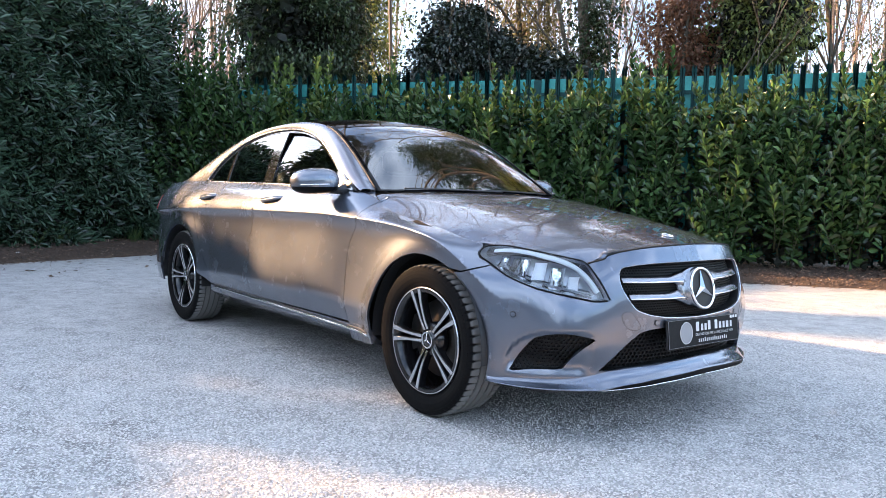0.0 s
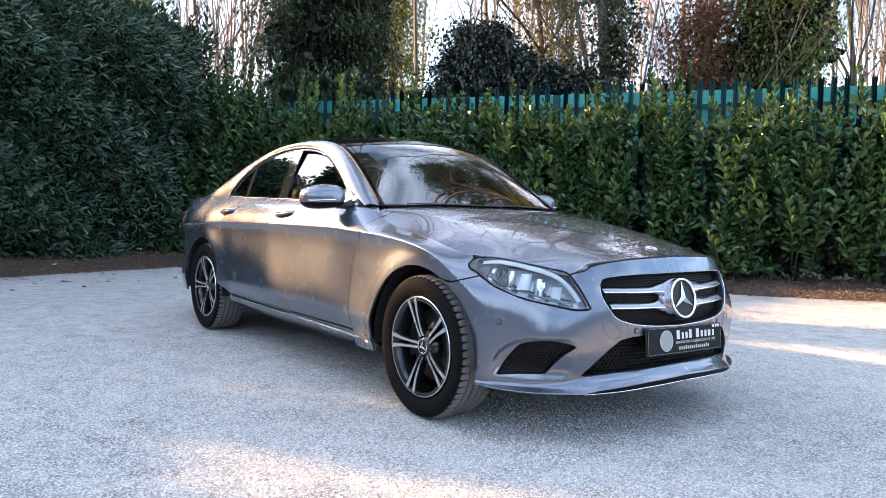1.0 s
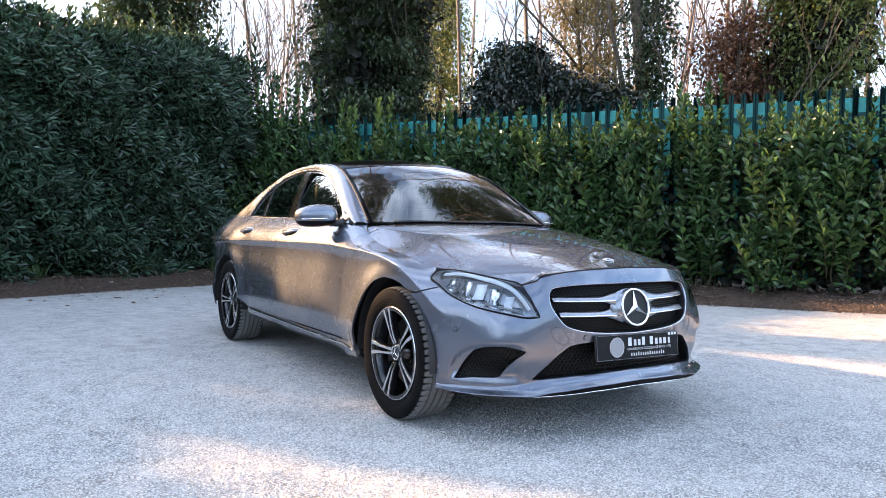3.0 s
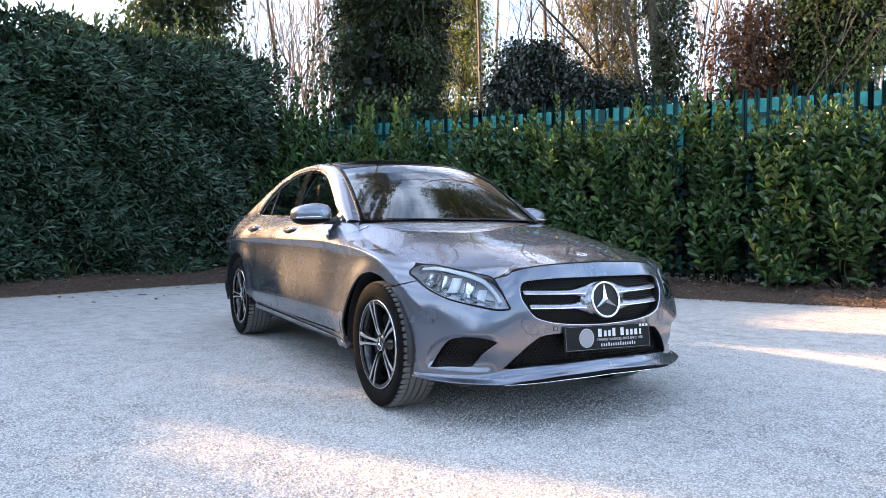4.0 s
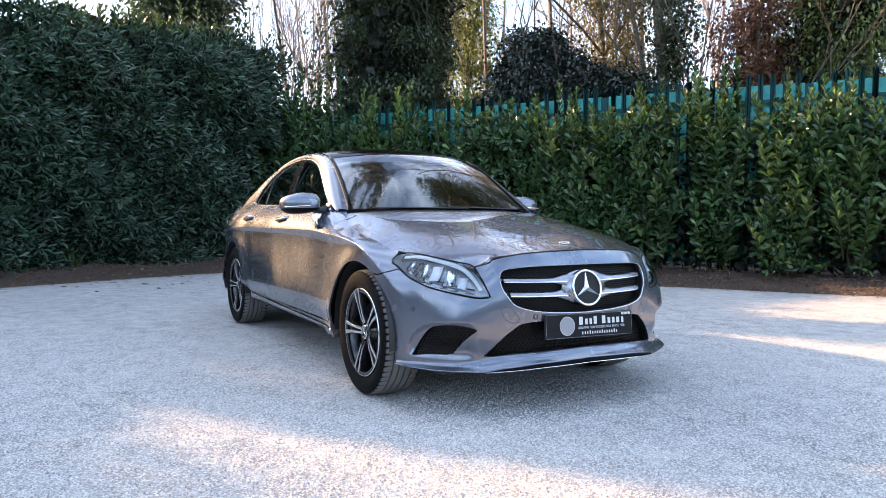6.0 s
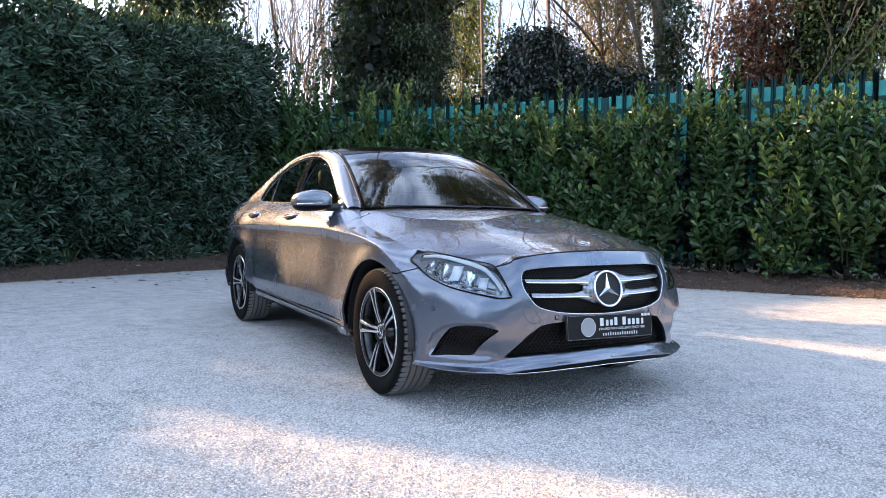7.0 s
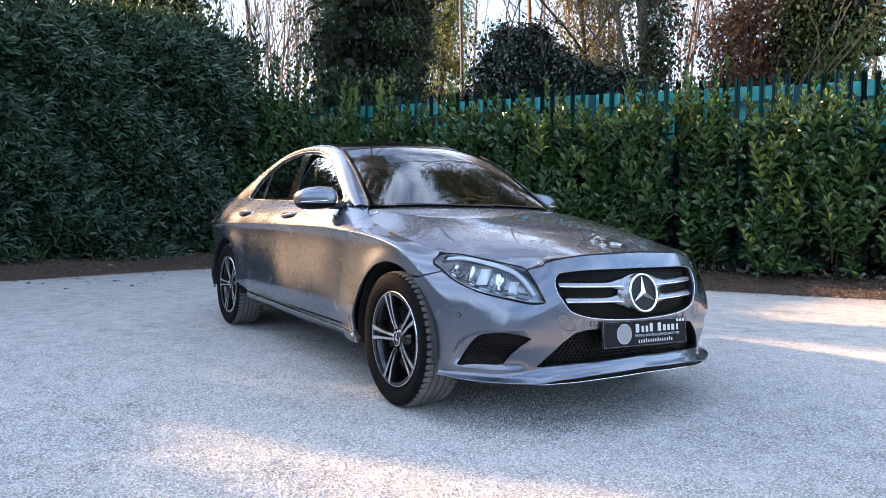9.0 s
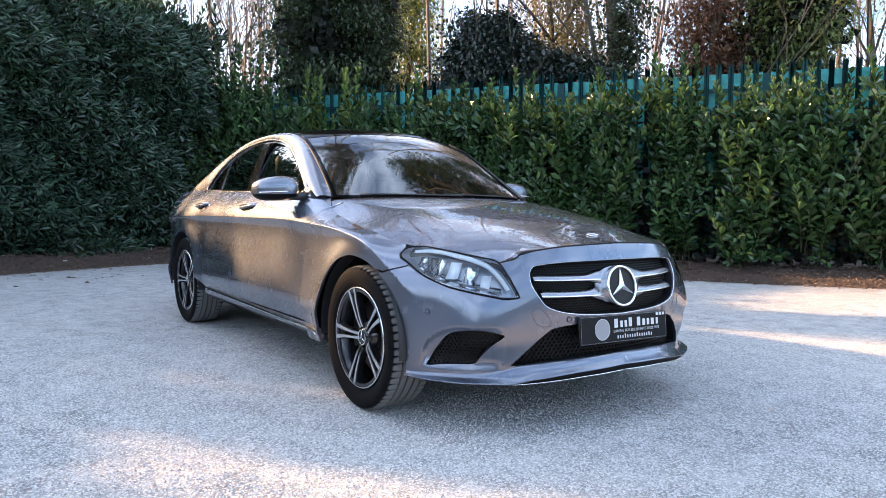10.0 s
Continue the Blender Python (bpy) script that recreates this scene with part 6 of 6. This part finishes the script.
        for cx in (0.0, -BASE):
            rows = []
            for a in np.linspace(-6, 186, 30):
                ca, sa = math.cos(radians(a)), math.sin(radians(a))
                r = ARCH_R + 0.004
                rows.append([(cx + r * ca, -sg * w, WHEEL_Z + r * sa) for w in (0.50, 0.62, 0.74, 0.845)])
            grid_ob("wheel_arch_liner", rows, MAT_BLACK, car, "black wheel arch liner")
            bm = bmesh.new()
            rim = [bm.verts.new((cx + (ARCH_R + 0.005) * math.cos(radians(a)), -sg * 0.51, WHEEL_Z + (ARCH_R + 0.005) * math.sin(radians(a)))) for a in np.linspace(-18, 198, 28)]
            bm.faces.new(rim)
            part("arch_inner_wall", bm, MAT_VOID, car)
    bm = bmesh.new()
    box(bm, (-3.3, -0.66, 0.19), (0.55, 0.66, 0.21))
    part("underbody", bm, MAT_BLACK, car, "black underbody")


def build_cabin():
    bm = bmesh.new()
    box(bm, (-1.02, -0.66, 0.60), (-0.62, 0.66, 0.90), 0.06)
    part("dashboard", bm, MAT_LEATHER, car, "black dashboard", True)
    bm = bmesh.new()
    box(bm, (-3.1, -0.66, 0.25), (-0.6, 0.66, 0.45))
    part("cabin_floor", bm, MAT_VOID, car)
    for x, y in ((-1.75, -0.36), (-1.75, 0.36), (-2.6, -0.36), (-2.6, 0.36)):
        bm = bmesh.new()
        box(bm, (x - 0.05, y - 0.25, 0.45), (x + 0.5, y + 0.25, 0.62), 0.05)
        box(bm, (x - 0.17, y - 0.23, 0.55), (x - 0.02, y + 0.23, 1.08), 0.06)
        seat = part("seat", bm, MAT_LEATHER, car, "black leather seat", True)
        bm = bmesh.new()
        box(bm, (x - 0.18, y - 0.12, 1.10), (x - 0.08, y + 0.12, 1.25), 0.04)
        part("headrest", bm, MAT_LEATHER, seat, "", True)
    w = pose(-1.16, -0.36, 0.86, 0, 68, 0)
    grid_ob("steering_wheel", [[tuple(w @ Vector(((0.18 + 0.015 * math.cos(b)) * math.cos(a), (0.18 + 0.015 * math.cos(b)) * math.sin(a), 0.015 * math.sin(b)))) for b in np.linspace(0, 2 * math.pi, 8)] for a in np.linspace(0, 2 * math.pi, 32)], MAT_LEATHER, car, "black steering wheel")
    bm = bmesh.new()
    box(bm, (-1.22, -0.11, 1.24), (-1.19, 0.11, 1.31), 0.012)
    part("interior_mirror", bm, MAT_BLACK, car, "black interior mirror")
    rows = [[tuple(roof(np.array(t), np.array(q)) - np.array([0, 0, 0.03])) for q in np.linspace(-0.97, 0.97, 9)] for t in np.linspace(0.31, 0.72, 8)]
    grid_ob("roof_lining", rows, MAT_BEIGE, car, "pale roof lining")


def build_wheel(cx, sg, steer, meshes):
    """Wheel: rim barrel with tyre, ten spokes, cap, disc and caliper."""
    m = pose(cx, -sg * 0.738, WHEEL_Z, 0, 0, steer) @ pose(0, 0, 0, 0, 0, 0 if sg > 0 else 180)
    if meshes:
        return meshes[0], m
    barrel = [(0.205, -0.092), (0.216, -0.096), (0.228, -0.094), (0.230, -0.086), (0.222, -0.078), (0.212, -0.060), (0.200, -0.02), (0.195, 0.06), (0.215, 0.09), (0.228, 0.092)]
    wheel = lathe(barrel, 64, MAT_RIM_BLACK, "wheel", car, "gloss black alloy wheel with machined twin spokes")
    lathe([(0.2225, -0.0970), (0.226, -0.0985), (0.2290, -0.0965), (0.2300, -0.090)], 64, MAT_RIM_CUT, "rim_edge", wheel, "bright machined rim edge")
    # tyre with grooves and shoulder blocks
    prof = [(0.229, -0.084), (0.238, -0.093), (0.250, -0.101), (0.268, -0.1075), (0.285, -0.109), (0.300, -0.1065), (0.3115, -0.101), (0.3185, -0.094), (0.3215, -0.086), (0.3228, -0.076)]
    for g in (-0.052, -0.018, 0.018, 0.052):
        prof += [(0.3245, g - 0.005), (0.317, g - 0.0042), (0.317, g + 0.0042), (0.3245, g + 0.005)]
    prof += [(0.3228, 0.076), (0.3215, 0.086), (0.3185, 0.094), (0.300, 0.1065), (0.285, 0.109), (0.25, 0.101), (0.229, 0.086)]
    cuts = {6: 0.004, 7: 0.008, 8: 0.009, 9: 0.008, 10: 0.007, 25: 0.007, 26: 0.008, 27: 0.009, 28: 0.008}
    def bend(i, j, r):
        return r - (cuts.get(j, 0) if i % 4 == 0 else 0)
    tyre = lathe(prof, 240, MAT_RUBBER, "tyre", wheel, "black road tyre, dusty, with block tread painted pale as if lit", bend=bend)
    tyre.data.polygons.foreach_set("use_smooth", [False] * len(tyre.data.polygons))
    # sidewall rings
    for rr in (0.243, 0.296):
        rod("sidewall_ring", [(rr * math.cos(a), -np.interp(rr, [0.238, 0.25, 0.268, 0.285, 0.300, 0.3115], [0.093, 0.101, 0.1075, 0.109, 0.1065, 0.101]), rr * math.sin(a)) for a in np.linspace(0, 2 * math.pi, 65)], 0.0012, MAT_RUBBER, tyre, sides=4)
    # spokes: dark body with a bright cut face
    for k in range(5):
        a0 = radians(36 + 72 * k)
        for side in (-1, 1):
            rr = np.linspace(0.045, 0.2185, 9)
            off = side * np.interp(rr, [0.045, 0.09, 0.15, 0.2185], [0.010, 0.0125, 0.0165, 0.0265])
            yy = -np.interp(rr, [0.045, 0.08, 0.15, 0.2185], [0.074, 0.084, 0.092, 0.0965])
            half = np.interp(rr, [0.045, 0.09, 0.15, 0.2185], [0.0068, 0.0052, 0.0062, 0.0095])
            def row(shift, y):
                u, w = rr, off + shift
                return np.stack([u * math.cos(a0) - w * math.sin(a0), y, u * math.sin(a0) + w * math.cos(a0)], 1)
            dark = [row(-half * 1.35, yy + 0.035), row(-half * 1.25, yy + 0.004), row(-half, yy + 0.0006), row(half, yy + 0.0006), row(half * 1.25, yy + 0.004), row(half * 1.35, yy + 0.035)]
            spoke = grid_ob("spoke", np.array(dark), MAT_RIM_BLACK, wheel, "black spoke with bright machined face")
            grid_ob("spoke_face", np.array([row(-half, yy - 0.0004), row(0.0, yy - 0.0012), row(half, yy - 0.0004)]), MAT_RIM_CUT, spoke, "machined face")
        # bolts
        b = a0 + radians(36)
        bm = bmesh.new()
        bmesh.ops.create_cone(bm, cap_ends=True, segments=10, radius1=0.011, radius2=0.009, depth=0.012, matrix=pose(0.056 * math.cos(b), -0.064, 0.056 * math.sin(b), 90))
        part("wheel_bolt", bm, MAT_DISC, wheel)
    hub = lathe([(0.0, -0.080), (0.03, -0.0795), (0.036, -0.076), (0.0385, -0.070), (0.070, -0.064), (0.078, -0.02)], 40, MAT_RIM_BLACK, "hub", wheel, "black hub")
    lathe([(0.029, -0.0805), (0.033, -0.083), (0.037, -0.0805)], 40, MAT_CHROME, "hub_ring", hub, "silver cap ring")
    for k in range(3):
        a = math.pi / 2 + k * 2 * math.pi / 3
        rod("cap_blade", [(0.002 * math.cos(a), -0.082, 0.002 * math.sin(a)), (0.028 * math.cos(a), -0.081, 0.028 * math.sin(a))], [0.005, 0.0015], MAT_CHROME, hub, sides=5)
    lathe([(0.07, -0.012), (0.165, -0.012), (0.168, 0.0), (0.165, 0.014), (0.07, 0.014)], 48, MAT_DISC, "brake_disc", wheel, "grey iron brake disc")
    rows = [[((r) * math.cos(radians(a)), y, r * math.sin(radians(a))) for r, y in ((0.10, -0.03), (0.175, -0.032), (0.182, 0.0), (0.175, 0.03))] for a in np.linspace(150, 205, 8)]
    grid_ob("brake_caliper", rows, MAT_DISC, wheel, "grey brake caliper")
    return wheel, m


def build_wheels():
    first, m = build_wheel(0.0, 1, 0, ())
    first.matrix_local = m
    for cx, sg in ((-BASE, 1), (0.0, -1), (-BASE, -1)):
        _, m2 = build_wheel(cx, sg, 0, (first,))
        copy_thing(first, m2)


def build_mirror(sg):
    """Door mirror: painted shell over a black lower half, lamp strip, glass, foot."""
    c = np.array([-0.865, -0.888, 1.000]) if sg > 0 else np.array([-0.92, 0.80, 0.995])
    def shell(lo, hi, grow, name, mat, label, parent):
        rows = []
        for b in np.linspace(lo, hi, 9):
            row = []
            for a in np.linspace(0, 2 * math.pi, 33):
                ca, sa, cb, sb = math.cos(a), math.sin(a), math.cos(radians(b)), math.sin(radians(b))
                p = lambda v, e: math.copysign(abs(v) ** e, v)
                ex = 0.095 if ca > 0 else 0.045
                ty = p(sa, 0.85) * p(cb, 0.6) * 0.120
                tx = p(ca, 0.8) * p(cb, 0.6) * ex
                tz = p(sb, 0.8) * 0.066 + 0.025 * ty * sg
                tz *= 1.0 - 0.25 * max(0.0, (ty * -sg) / 0.128) if sb > 0 else 1.0
                row.append((c[0] + tx * grow + 0.02 * (ty * -sg) / -0.128, c[1] + ty * grow, c[2] + tz * grow))
            rows.append(row)
        return grid_ob(name, rows, mat, parent, label)
    top = shell(-20, 90, 1.0, "door_mirror", MAT_PAINT, "grey door mirror with black lower half", car)
    shell(-90, -20, 0.985, "mirror_base_shell", MAT_LIP, "black lower shell", top)
    yy = np.linspace(-0.9, 0.75, 14)
    pts = [(c[0] + 0.092 * math.sqrt(max(0.0, 1 - (0.9 * y) ** 2)) + 0.006, c[1] + y * 0.118 * sg, c[2] - 0.016 + 0.006 * y) for y in yy]
    rod("indicator_strip", pts, 0.0032, MAT_CHROME, top, "thin silver indicator strip", 6)
    bm = bmesh.new()
    box(bm, (c[0] - 0.045, c[1] - 0.085, c[2] - 0.045), (c[0] - 0.038, c[1] + 0.085, c[2] + 0.04), 0.003)
    part("mirror_glass", bm, MAT_CHROME, top, "mirror glass")
    rod("mirror_foot", [(c[0] + 0.03, -sg * 0.815, c[2] - 0.042), (c[0] + 0.05, -sg * 0.775, c[2] - 0.044), (c[0] + 0.07, -sg * 0.735, c[2] - 0.036)], [0.020, 0.019, 0.030], MAT_BLACK, top, "black mirror foot", 10)
    fin = [(-0.715, 0.955), (-0.84, 0.972), (-0.845, 1.0), (-0.80, 1.012)]
    panel("mirror_triangle", fin, lambda x, z: cabin(x, z, sg), MAT_BLACK, car, 0.03, (), 0.008, "black mirror triangle", -0.004)


build_nose()
build_plate()
for side in (1, -1):
    build_lamp(side)
    build_flank(side)
    build_mirror(side)
build_top()
build_cabin()
build_wheels()
